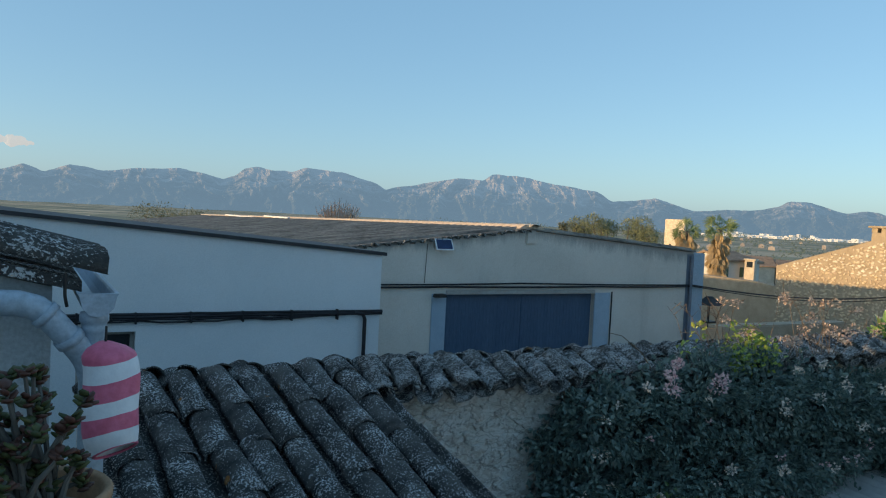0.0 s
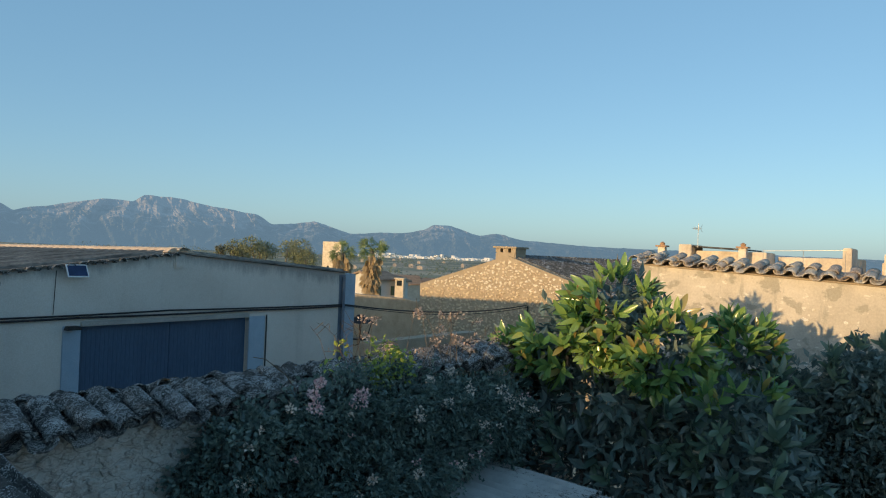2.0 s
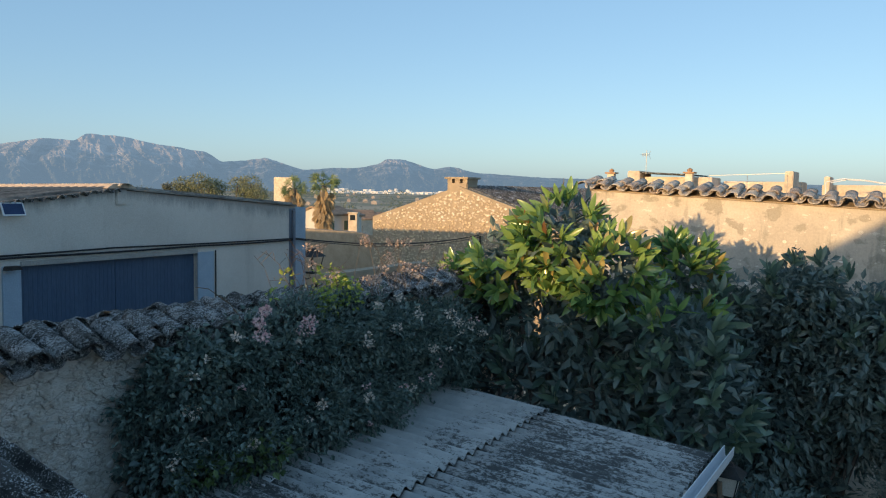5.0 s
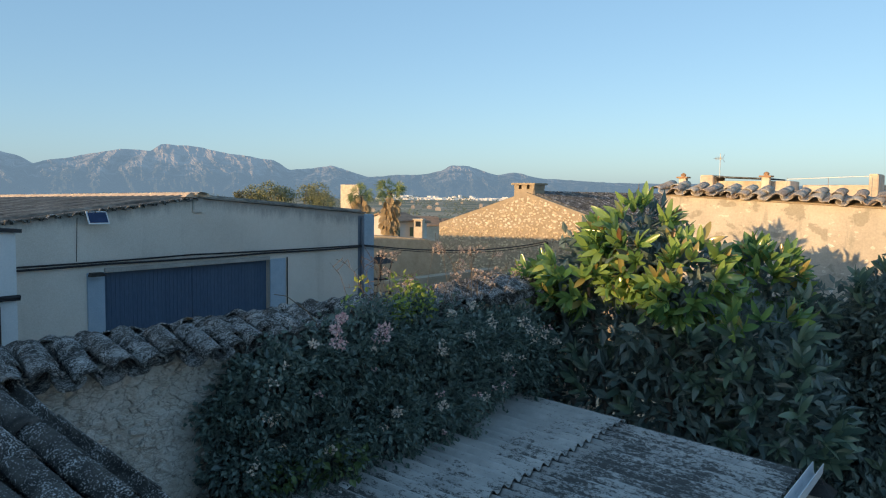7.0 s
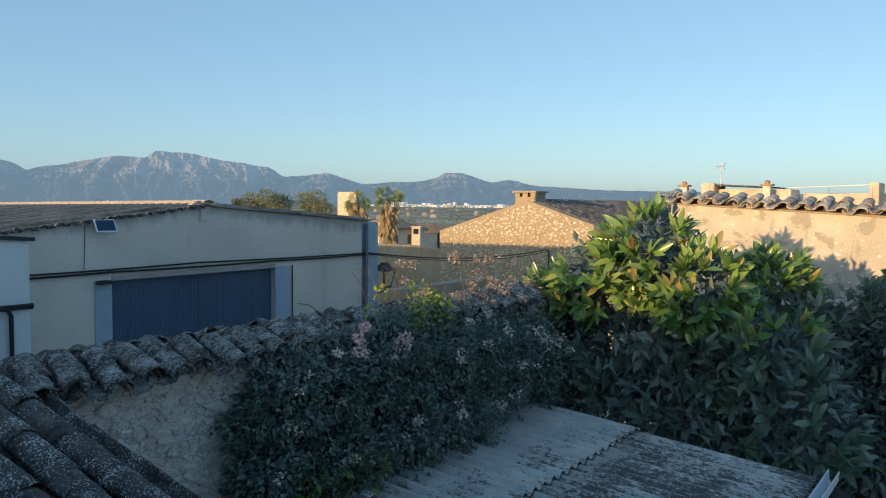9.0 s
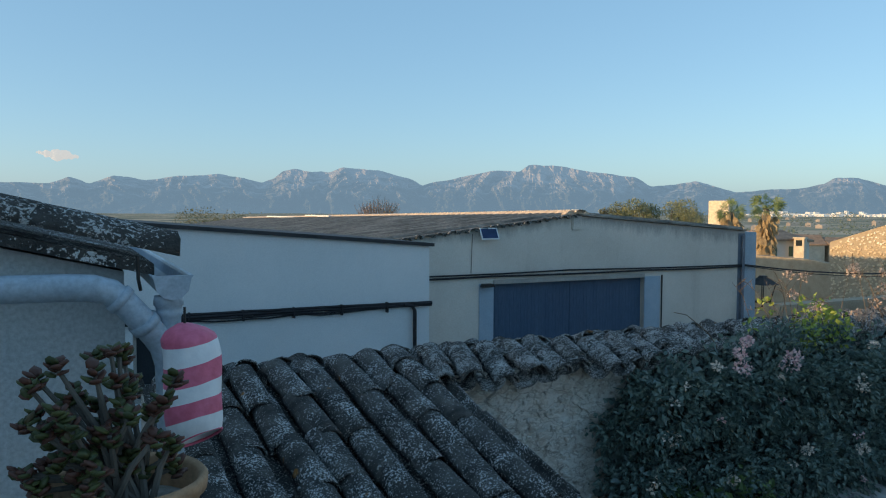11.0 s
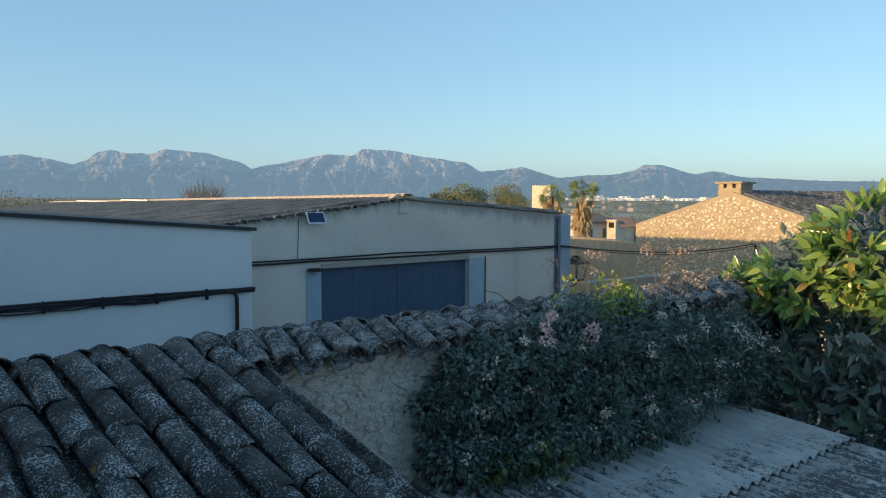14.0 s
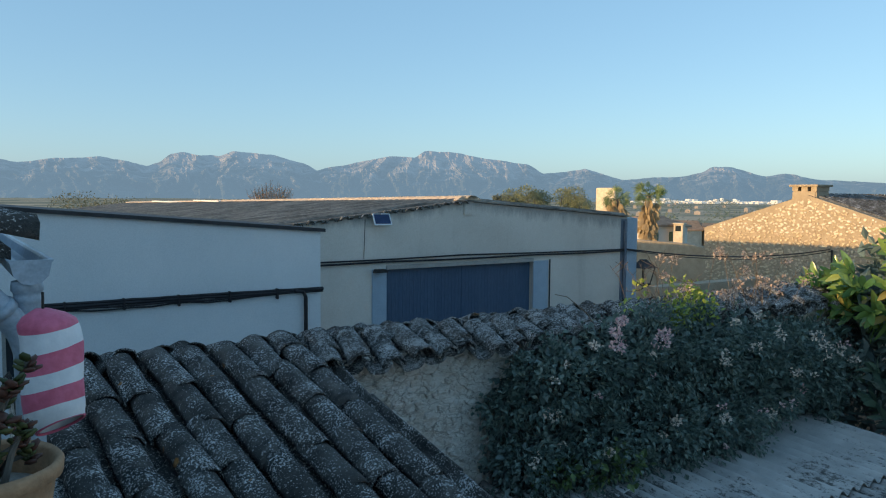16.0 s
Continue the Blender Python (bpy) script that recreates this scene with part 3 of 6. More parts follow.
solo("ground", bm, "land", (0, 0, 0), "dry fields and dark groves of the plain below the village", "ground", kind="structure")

# Summits and saddles: heading to the left of +y, height over the eye, in degrees
CRESTS = [(40, 2.0), (24, 2.2), (1.5, 1.68), (0.2, 2.11), (-1.1, 1.72), (-2.6, 2.29), (-4.7, 2.02), (-6.7, 2.31), (-8.9, 2.43),
          (-9.6, 2.52), (-11.0, 2.29), (-12.6, 1.96), (-13.3, 2.17), (-14.2, 2.84), (-15.1, 2.98), (-16.2, 2.78), (-17.5, 2.77),
          (-18.5, 3.11), (-21.1, 2.9), (-23.5, 2.33), (-24.5, 1.81), (-25.5, 2.12), (-30.2, 2.97), (-31.7, 2.86), (-32.5, 3.38), (-34.2, 3.31),
          (-38.0, 2.71), (-40.2, 2.42), (-41.4, 1.75), (-43.1, 1.88), (-44.4, 2.1), (-47.3, 1.26), (-49.4, 1.48), (-51.4, 1.52), (-52.6, 1.8),
          (-53.4, 2.21), (-54.4, 2.25), (-56.9, 1.55), (-58.1, 1.75), (-60.3, 1.3), (-66.3, 1.01), (-100, 0.6)]


def skyline(az):
    for (a, e), (b, g) in zip(CRESTS, CRESTS[1:]):
        if a >= az >= b:
            f = (a - az) / (a - b)
            return e + (g - e) * (0.6 * f + 0.4 * f * f * (3 - 2 * f))
    return 0.6


def range_mesh(base_r, top_r, a0, a1, n, rows, seed):
    """Slopes with spurs and gullies that climb from the plain to the skyline."""
    bm = bmesh.new()
    grid = []
    for j in range(rows + 1):
        f = j / rows
        line = []
        for i in range(n + 1):
            az = a0 + (a1 - a0) * i / n
            fine = noise.fractal((az * 1.3, seed, 0.0), 0.9, 2.1, 5)
            h = skyline(az) + 0.05 * fine
            warp = noise.noise((az * 0.3, f * 1.2, 7.0)) * 1.2
            spur = noise.ridged_multi_fractal((az * 0.42 + warp, f * 0.9 + seed, 3.0), 0.9, 2.15, 6, 1.0, 2.0) - 1.1
            crag = noise.fractal((az * 1.9, f * 4.0, 5.0), 0.7, 2.2, 5)
            r = base_r + (top_r - base_r) * f - (330 * spur + 110 * crag) * (1 - f * 0.55)
            z0 = -16.0
            z1 = 5 + math.tan(radians(h)) * r
            z = z0 + (z1 - z0) * (f ** 1.1)
            t = radians(az)
            line.append(bm.verts.new((-math.sin(t) * r, math.cos(t) * r, z)))
        grid.append(line)
    for a, b in zip(grid, grid[1:]):
        for i in range(n):
            bm.faces.new((a[i + 1], a[i], b[i], b[i + 1]))
    return bm


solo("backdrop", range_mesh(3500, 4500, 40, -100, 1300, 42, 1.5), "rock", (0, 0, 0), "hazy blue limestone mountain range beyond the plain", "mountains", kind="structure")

rng = random.Random(5)
bm = bmesh.new()
for k in range(260):
    az = radians(-rng.triangular(46, 63, 54))
    r = rng.uniform(3000, 3380)
    w, h = rng.uniform(5, 16), rng.uniform(5, 10) * (2.2 if rng.random() < 0.07 else 1)
    x, y = -math.sin(az) * r, math.cos(az) * r
    box(x - w, x + w, y - w, y + w, -17, -15.5 + h, 0, bm)
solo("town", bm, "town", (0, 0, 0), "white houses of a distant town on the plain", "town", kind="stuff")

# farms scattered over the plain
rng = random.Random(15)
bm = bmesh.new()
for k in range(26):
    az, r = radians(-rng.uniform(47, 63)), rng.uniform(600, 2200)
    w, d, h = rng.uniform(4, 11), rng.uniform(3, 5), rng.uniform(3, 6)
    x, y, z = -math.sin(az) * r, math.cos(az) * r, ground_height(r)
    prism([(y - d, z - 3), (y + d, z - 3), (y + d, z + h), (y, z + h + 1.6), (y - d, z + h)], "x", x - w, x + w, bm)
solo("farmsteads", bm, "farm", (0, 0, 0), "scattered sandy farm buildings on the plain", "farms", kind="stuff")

# dark groves and hedges on the plain
gr = np.random.default_rng(4)
blobs = []
for k in range(300):
    az, r = -radians(gr.uniform(28, 80)), 150 * (20 ** gr.random())
    s = gr.uniform(2.0, 4.5) * (1 + r / 900)
    z = ground_height(r)
    blobs.append((-math.sin(az) * r, math.cos(az) * r, z + s * 0.4, s * gr.uniform(1, 5), s * 1.1, s * 0.8))
v, f = leaf_cloud(blobs, 15000, 2.4, gr, 1.4, 0.8, 0.1)
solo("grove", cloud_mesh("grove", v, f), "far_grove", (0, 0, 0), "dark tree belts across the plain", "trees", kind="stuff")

# ---- yard ground ----
bm = bmesh.new()
n = 60
grid = [[bm.verts.new((-16 + 32 * i / n, -14 + 28 * j / n, 0.02 + 0.05 * noise.noise((i * 0.4, j * 0.4, 1)))) for i in range(n + 1)] for j in range(n + 1)]
for j in range(n):
    for i in range(n):
        bm.faces.new((grid[j][i], grid[j][i + 1], grid[j + 1][i + 1], grid[j + 1][i]))
solo("yard", bm, "soil", (0, 0, 0.03), "bare trodden earth of the garden and lane", "ground", kind="structure", smooth=True)

# ---- garage across the lane: front at y = 13.54 ----
GX0, GX1, GXR, GY = 4.2, 14.62, 9.6, 13.54
GE, GR, GDROP = 4.48, 4.855, 0.50  # eave on the lane side, ridge, fall of the roof towards its far end
garage = thing("garage", (9.6, GY, 0), "large rendered garage building with low tiled gable roof", "building")


def at(parent, ob):
    """Keeps world coordinates under a parent that only stands elsewhere."""
    ob.matrix_parent_inverse = Matrix.Translation(-parent.location)
    return ob


# front wall with the door opening: pieces around the hole
DX0, DX1, DZ = 7.55, 11.49, 3.48
wall = bmesh.new()
def roofz(x):
    return GR - (0.115 * (GXR - x) if x < GXR else (GR - GE) * (x - GXR) / (GX1 - GXR))
prism([(GX0, 0), (DX0, 0), (DX0, DZ), (DX1, DZ), (DX1, 0), (GX1, 0), (GX1, GE), (GXR, GR), (GX0, roofz(GX0))], "y", GY, GY + 0.3, wall)
at(garage, part("front_wall", wall, "ochre", garage))
at(garage, part("side_wall", prism([(GY + 0.3, 0), (48, -1), (48, GE - GDROP - 0.05), (GY + 0.3, GE)], "x", GX1 - 0.3, GX1), "ochre", garage))
at(garage, part("side_wall", prism([(GY + 0.3, 0), (48, -1), (48, roofz(GX0) - GDROP - 0.05), (GY + 0.3, roofz(GX0))], "x", GX0, GX0 + 0.3), "ochre", garage))
at(garage, part("back_wall", prism([(GX0, -1), (GX1, -1), (GX1, GE - GDROP - 0.05), (GXR, GR - GDROP - 0.05), (GX0, roofz(GX0) - GDROP - 0.05)], "y", 47.7, 48), "ochre", garage))
for side, x1 in ((-1, GX0 - 0.1), (1, GX1 + 0.02)):
    bm = bmesh.new()
    zr, ze = GR + 0.012, roofz(x1) + 0.012
    q = [(GXR, GY - 0.06, zr), (x1, GY - 0.06, ze), (x1, 48, ze - GDROP), (GXR, 48, zr - GDROP)]
    lo = [bm.verts.new(p) for p in q]
    hi = [bm.verts.new((a, b, c + 0.035)) for a, b, c in q]
    bm.faces.new(lo), bm.faces.new(hi)
    for i in range(4):
        bm.faces.new((lo[i], lo[(i + 1) % 4], hi[(i + 1) % 4], hi[i]))
    bmesh.ops.recalc_face_normals(bm, faces=bm.faces)
    at(garage, part("roof", bm, "tile_grey", garage, "grimed tile slope"))
for x in (DX0 - 0.34, DX1):
    at(garage, part("jamb", box(x, x + (0.34 if x < DX0 else 0.46), GY - 0.025, GY + 0.1, 0, DZ, 0.01), "blue_paint", garage, "pale blue painted door surround"))
at(garage, part("lintel", box(DX0, DX1, GY - 0.03, GY + 0.05, DZ - 0.02, DZ + 0.07, 0.008), "concrete", garage))
at(garage, part("corner_band", box(GX1 + 0.006, GX1 + 0.44, GY + 0.02, GY + 0.5, 0, GE - 0.02, 0.02), "blue_paint", garage, "pale blue corner pier"))
at(garage, part("corner_strip", box(GX1 - 0.22, GX1 + 0.003, GY - 0.012, GY + 0.03, 0, GE - 0.05, 0.004), "slate_paint", garage, "dark slate blue painted strip at the corner"))
at(garage, part("downpipe", tube([(GX1 - 0.10, GY - 0.06, 0.2), (GX1 - 0.10, GY - 0.06, GE - 0.1)], 0.04, 10), "slate_paint", garage))
at(garage, part("ridge_stop", box(GXR - 0.13, GXR + 0.13, GY - 0.04, GY + 0.02, GR - 0.30, GR + 0.02, 0.02), "ochre", garage, "rendered block under the ridge end"))
rngv = random.Random(44)
x = GX0 + 0.1
while x < GXR - 0.1:  # crumbling tile ends along the verge
    w = rngv.uniform(0.16, 0.3)
    tip = at(garage, part("verge_tile", TILES["tile_lichen"][rngv.randrange(5)], None, garage))
    tip.matrix_basis = Matrix.Translation((x, GY + 0.02, roofz(x) - 0.02 + rngv.uniform(-0.02, 0.01))) @ Matrix.Rotation(-math.atan(0.115), 4, "Y") @ Matrix.Diagonal((w / 0.24, rngv.uniform(0.2, 0.3), rngv.uniform(0.7, 1.1), 1))
    x += w
for k, (a, b) in enumerate(((DX0, (DX0 + DX1) / 2 - 0.006), ((DX0 + DX1) / 2 + 0.006, DX1))):
    leaf = at(garage, part("door_leaf", box(a, b, GY + 0.12, GY + 0.16, 0.03, DZ - 0.02), "door_blue", garage, "navy blue ribbed metal door leaf"))
    n = 22
    for i in range(n):
        w = (b - a) / n
        part("rib", box(a + i * w + 0.01, a + (i + 1) * w - 0.014, GY + 0.116, GY + 0.125, 0.05, DZ - 0.05, 0.006), "door_blue", leaf)
# ridge tiles
rng = random.Random(2)
for k in range(80):
    y = GY - 0.1 + k * 0.43
    ob = new("ridge_tile", TILES["tile_clean"][k % 5])
    ob.parent = garage
    ob.matrix_parent_inverse = Matrix.Translation(-garage.location)
    ob.matrix_basis = Matrix.LocRotScale((GXR + rng.uniform(-0.01, 0.01), y + 0.46, GR + 0.075 - GDROP * (y - GY) / 34.5), None, (1.25, 1, 0.75))
# added strip whose pale clay colour stands in for sun along the ridge
bm = bmesh.new()
lo, hi = [], []
for dx, dz in ((-0.34, -0.02), (-0.2, 0.07), (0.2, 0.07), (0.34, -0.02)):
    lo.append(bm.verts.new((GXR + dx, GY - 0.05, GR + 0.05 + dz)))
    hi.append(bm.verts.new((GXR + dx, 48, GR + 0.05 + dz - GDROP)))
for i in range(4):
    bm.faces.new((lo[i], lo[(i + 1) % 4], hi[(i + 1) % 4], hi[i]))
bm.faces.new(lo), bm.faces.new(hi)
bmesh.ops.recalc_face_normals(bm, faces=bm.faces)
at(garage, part("ridge_bed", bm, "terracotta_pale", garage, "pale strip along the ridge, coloured as if sunlit"))
# raised cover courses on the slopes
for side in (-1, 1):
    bm = bmesh.new()
    for k in range(115):
        y = GY + 0.16 + k * 0.3
        drop = GDROP * (y - GY) / 34.5
        x1 = GX0 - 0.1 if side < 0 else GX1 + 0.02
        tube([(GXR + side * 0.25, y, roofz(GXR + side * 0.25) + 0.035 - drop), (x1, y, roofz(x1) + 0.035 - drop)], 0.08, 6, bm)
    at(garage, part("tile_course", bm, "tile_grey", garage, "grimed barrel tile courses")).update_tag()

# ---- white house beside it ----
WY, WX1 = 10.27, 4.58
white = thing("white_house", (0, WY, 0), "white rendered house wall with dark sloping roof edge", "building")
def wz(x):
    return 4.44 + 0.08 * (WX1 - x)
bm = prism([(-9, 0), (WX1, 0), (WX1, 2.5), (-9, 2.5)], "y", WY, WY + 0.28)
prism([(0.5, 3.4), (1.18, 3.4), (1.18, 2.5), (WX1, 2.5), (WX1, wz(WX1)), (-9, wz(-9)), (-9, 2.5), (0.5, 2.5)], "y", WY, WY + 0.28, bm)
at(white, part("front_wall", bm, "white", white))
at(white, part("end_wall", prism([(WY + 0.28, 0), (13.2, 0), (13.2, wz(WX1)), (WY + 0.28, wz(WX1))], "x", WX1 - 0.28, WX1), "white", white))
at(white, part("roof", prism([(-9, wz(-9)), (WX1 + 0.06, wz(WX1 + 0.06)), (WX1 + 0.06, wz(WX1 + 0.06) + 0.05), (-9, wz(-9) + 0.05)], "y", WY - 0.05, 13.3), "dark_trim", white, "dark roof edge"))
win = at(white, part("window", box(0.5, 1.18, WY + 0.18, WY + 0.2, 2.5, 3.4), "glass", white, "small dark window"))
for b in ((0.5, 0.55, 2.5, 3.4), (1.13, 1.18, 2.5, 3.4), (0.55, 1.13, 3.35, 3.4), (0.55, 1.13, 2.5, 2.55)):
    part("window_frame", box(b[0], b[1], WY + 0.13, WY + 0.178, b[2], b[3]), "concrete", win)
rngc = random.Random(14)
for z0, rad, dip in ((3.625, 0.02, 0.006), (3.59, 0.024, 0.012), (3.555, 0.016, 0.02), (3.53, 0.012, 0.03)):  # a loose bundle on clips
    pts = []
    for k in range(45):
        x = -6 + (WX1 + 6.02) * k / 44
        near = max(0.0, (x - 3.2) / 1.4)
        pts.append((x, WY - 0.045 + rngc.uniform(-0.008, 0.008), z0 + rngc.uniform(-1, 1) * dip * 0.5 + near * (3.61 - z0) * 0.6))
    at(white, part("cable", tube(pts, rad, 6), "cable", white, "black cable along the wall"))
for k in range(12):
    x = -3.6 + k * 0.68
    at(white, part("cable_clip", box(x, x + 0.025, WY - 0.075, WY, 3.50, 3.65, 0.004), "cable", white))
at(white, part("downpipe", tube([(4.15, WY - 0.06, 3.6), (4.28, WY - 0.06, 3.58), (4.32, WY - 0.06, 3.5), (4.32, WY - 0.06, 0.1)], 0.03, 8), "cable", white))

# ---- garden wall with tiled coping, and the low tiled roof against it ----
SL = math.atan(0.31)
wall = solo("wall_garden", box(2.21, 11.0, 5.12, 5.6, 0, 3.74), "stucco", (0, 0, 0), "rough pale stucco garden wall under a tile coping", "wall", kind="structure")
rng = random.Random(11)
CS = math.atan(0.42)
rngf = random.Random(90)
flake_v, flake_f = [], []
for k in range(520):  # ragged skin of the stucco, standing a little proud
    cx, cz = rngf.uniform(2.25, 4.6), rngf.uniform(2.45, 3.72)
    rad, n = rngf.uniform(0.015, 0.075), rngf.randint(6, 9)
    d = rngf.uniform(0.006, 0.026)
    base = len(flake_v)
    ring = [(math.cos(6.283 * i / n) * rad * rngf.uniform(0.5, 1.35), math.sin(6.283 * i / n) * rad * rngf.uniform(0.4, 0.9)) for i in range(n)]
    flake_v += [(cx + a, 5.122, cz + b) for a, b in ring] + [(cx + a * 0.86, 5.12 - d * rngf.uniform(0.6, 1.2), cz + b * 0.86) for a, b in ring]
    flake_f += [[base + i, base + (i + 1) % n, base + n + (i + 1) % n, base + n + i] for i in range(n)] + [[base + n + i for i in range(n)]]
me = bpy.data.meshes.new("stucco_flaking")
me.from_pydata(flake_v, [], flake_f)
tagged(part("stucco_flaking", me, "stucco", wall, "ragged flakes of stucco"), kind="stuff")
lay_tiles(wall, Matrix.Translation((2.29, 5.37, 3.825)), 30, 0.238, 2, 0.14, CS, "tile_lichen", rng, 2.6, True, 0.54)
back = Matrix.Translation((2.5 + 26 * 0.262, 5.40, 3.81)) @ Matrix.Rotation(math.pi, 4, "Z")
lay_tiles(wall, back, 29, 0.238, 1, 0.3, CS, "tile_lichen", rng, 1.6, True, 0.7)


def ridge_caps(parent, x0, n, pitch, y, z, off, kind, seed):
    """Short broken tiles bedded over the head of each column."""
    r = random.Random(seed)
    for k in range(n):
        if r.random() < 0.15:
            continue
        ob = new("cap_tile", r.choice(TILES[kind]))
        ob.parent = parent
        m = pose(x0 + k * pitch + r.uniform(-0.03, 0.03), y + 0.12 + r.uniform(-0.05, 0.05), z + r.uniform(-0.025, 0.03), r.uniform(6, 22), r.uniform(-8, 8), r.uniform(-12, 12))
        ob.matrix_basis = Matrix.Translation(-off) @ m @ Matrix.Diagonal((r.uniform(0.95, 1.15), r.uniform(0.45, 0.65), 1.0, 1))


ridge_caps(wall, 2.29, 30, 0.238, 5.40, 3.84, Vector((0, 0, 0)), "tile_lichen", 81)
shed = thing("tiled_shed", (1, 4, 0), "low outbuilding with lichen-grown barrel tile roof", "outbuilding")
at(shed, part("wall", box(0.25, 2.2, 5.2, 5.62, 0, 3.72), "stucco", shed))
at(shed, part("end_wall", prism([(1.9, 0), (5.2, 0), (5.2, 3.68), (1.9, 2.66)], "x", 1.9, 2.2), "stucco", shed))
at(shed, part("deck", prism([(1.7, 2.66), (5.45, 3.822), (5.45, 3.775), (1.7, 2.60)], "x", 0.25, 2.2), "tile", shed))
lay = Matrix.Translation((0.40 - 1.0, 5.42 - 4, 3.808))
lay_tiles(shed, lay, 8, 0.234, 9, 0.43, SL, "tile", random.Random(8), 1.0, skew=0.105, tip=-0.008)
lay_tiles(shed, Matrix.Translation((2.1 - 1.0, 5.42 - 4, 3.80)) @ Matrix.Rotation(math.pi, 4, "Z"), 8, 0.234, 1, 0.3, SL, "tile", rng, 1.6)

ridge_caps(shed, 0.40, 8, 0.234, 5.42, 3.835, shed.location, "tile", 82)

# ---- corrugated lean-to roof ----
lean = thing("lean_to", (5.5, 3.3, 0), "lean-to shed with weathered corrugated fibre-cement roof", "outbuilding")
def sheet(x0, x1, y0, z0, y1, z1, lift):
    bm = bmesh.new()
    n = int((x1 - x0) / 0.177 * 8)
    top, bot = [], []
    for i in range(n + 1):
        x = x0 + (x1 - x0) * i / n
        w = 0.03 * math.cos(2 * math.pi * x / 0.177) + lift
        top.append([bm.verts.new((x, y0 + (y1 - y0) * j / 4, z0 + (z1 - z0) * j / 4 + w)) for j in range(5)])
        bot.append([bm.verts.new((x, y, z + w - 0.008)) for y, z in ((y0, z0), (y1, z1))])
    for i in range(n):
        for j in range(4):
            bm.faces.new((top[i][j], top[i + 1][j], top[i + 1][j + 1], top[i][j + 1])).smooth = True
        for j in (0, 1):
            bm.faces.new((top[i][4 * j], top[i + 1][4 * j], bot[i + 1][j], bot[i][j]))
        bm.faces.new((bot[i][0], bot[i + 1][0], bot[i + 1][1], bot[i][1]))
    bmesh.ops.recalc_face_normals(bm, faces=bm.faces)
    return bm
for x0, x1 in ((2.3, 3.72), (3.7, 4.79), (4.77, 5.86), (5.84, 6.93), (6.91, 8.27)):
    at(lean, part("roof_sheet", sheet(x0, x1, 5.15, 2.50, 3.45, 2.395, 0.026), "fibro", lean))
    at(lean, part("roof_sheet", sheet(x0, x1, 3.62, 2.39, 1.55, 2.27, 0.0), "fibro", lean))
at(lean, part("wall", box(2.3, 8.0, 1.75, 1.95, 0, 2.2), "white", lean))
at(lean, part("wall", box(7.8, 8.0, 1.95, 5.1, 0, 2.2), "white", lean))
gut = prism([(1.406, 2.2), (1.431, 2.14), (1.481, 2.14), (1.505, 2.2), (1.508, 2.3), (1.499, 2.3), (1.493, 2.21), (1.474, 2.155), (1.437, 2.155), (1.415, 2.21), (1.409, 2.3), (1.400, 2.3)], "x", 2.3, 8.5)
at(lean, part("gutter", gut, "zinc", lean, "pale grey plastic gutter"))

# ---- high boundary wall in the evening sun ----
BX = 14.0
def edge(y):
    """Height of the tile eave along the wall, with a small step."""
    return 4.795 + y * (0.05 if y > 0 else 0.018)
bw = bmesh.new()
prism([(-14, 0), (5.25, 0), (5.25, edge(5.25) - 0.02), (0.21, edge(0.21) - 0.02), (0.2, edge(0.2) - 0.02), (-14, edge(-14) - 0.02)], "x", BX, BX + 0.5, bw)
bigwall = solo("wall_boundary", bw, "plaster", (0, 0, 0), "tall sandy plaster and rubble wall with tile coping", "wall", kind="structure")
rng = random.Random(21)
face_w = Matrix.Rotation(-math.pi / 2, 4, "Z")  # rows run down towards -x
for k in range(48):
    y = 5.35 - k * 0.3
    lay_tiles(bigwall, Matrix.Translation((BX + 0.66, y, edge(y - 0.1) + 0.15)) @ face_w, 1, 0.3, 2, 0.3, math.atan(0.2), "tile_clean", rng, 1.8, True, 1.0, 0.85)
bm = bmesh.new()
for y0, y1 in ((-14, 0.2), (0.2, 5.3)):
    rows = []
    for y in (y0 + 0.001, y1):
        e = edge(y)
        rows.append([bm.verts.new((BX + dx, y, e + dz)) for dx, dz in ((-0.02, -0.035), (-0.02, -0.01), (0.68, 0.12), (6, -0.7), (6, -0.8), (0.5, -0.2))])
    for i in range(6):
        bm.faces.new((rows[0][i], rows[0][(i + 1) % 6], rows[1][(i + 1) % 6], rows[1][i]))
    bm.faces.new(rows[0]), bm.faces.new(rows[1][::-1])
bmesh.ops.recalc_face_normals(bm, faces=bm.faces)
solo("roof_boundary", bm, "mortar", (0, 0, 0), "bed of the tile coping on the boundary wall", "roof", kind="structure")

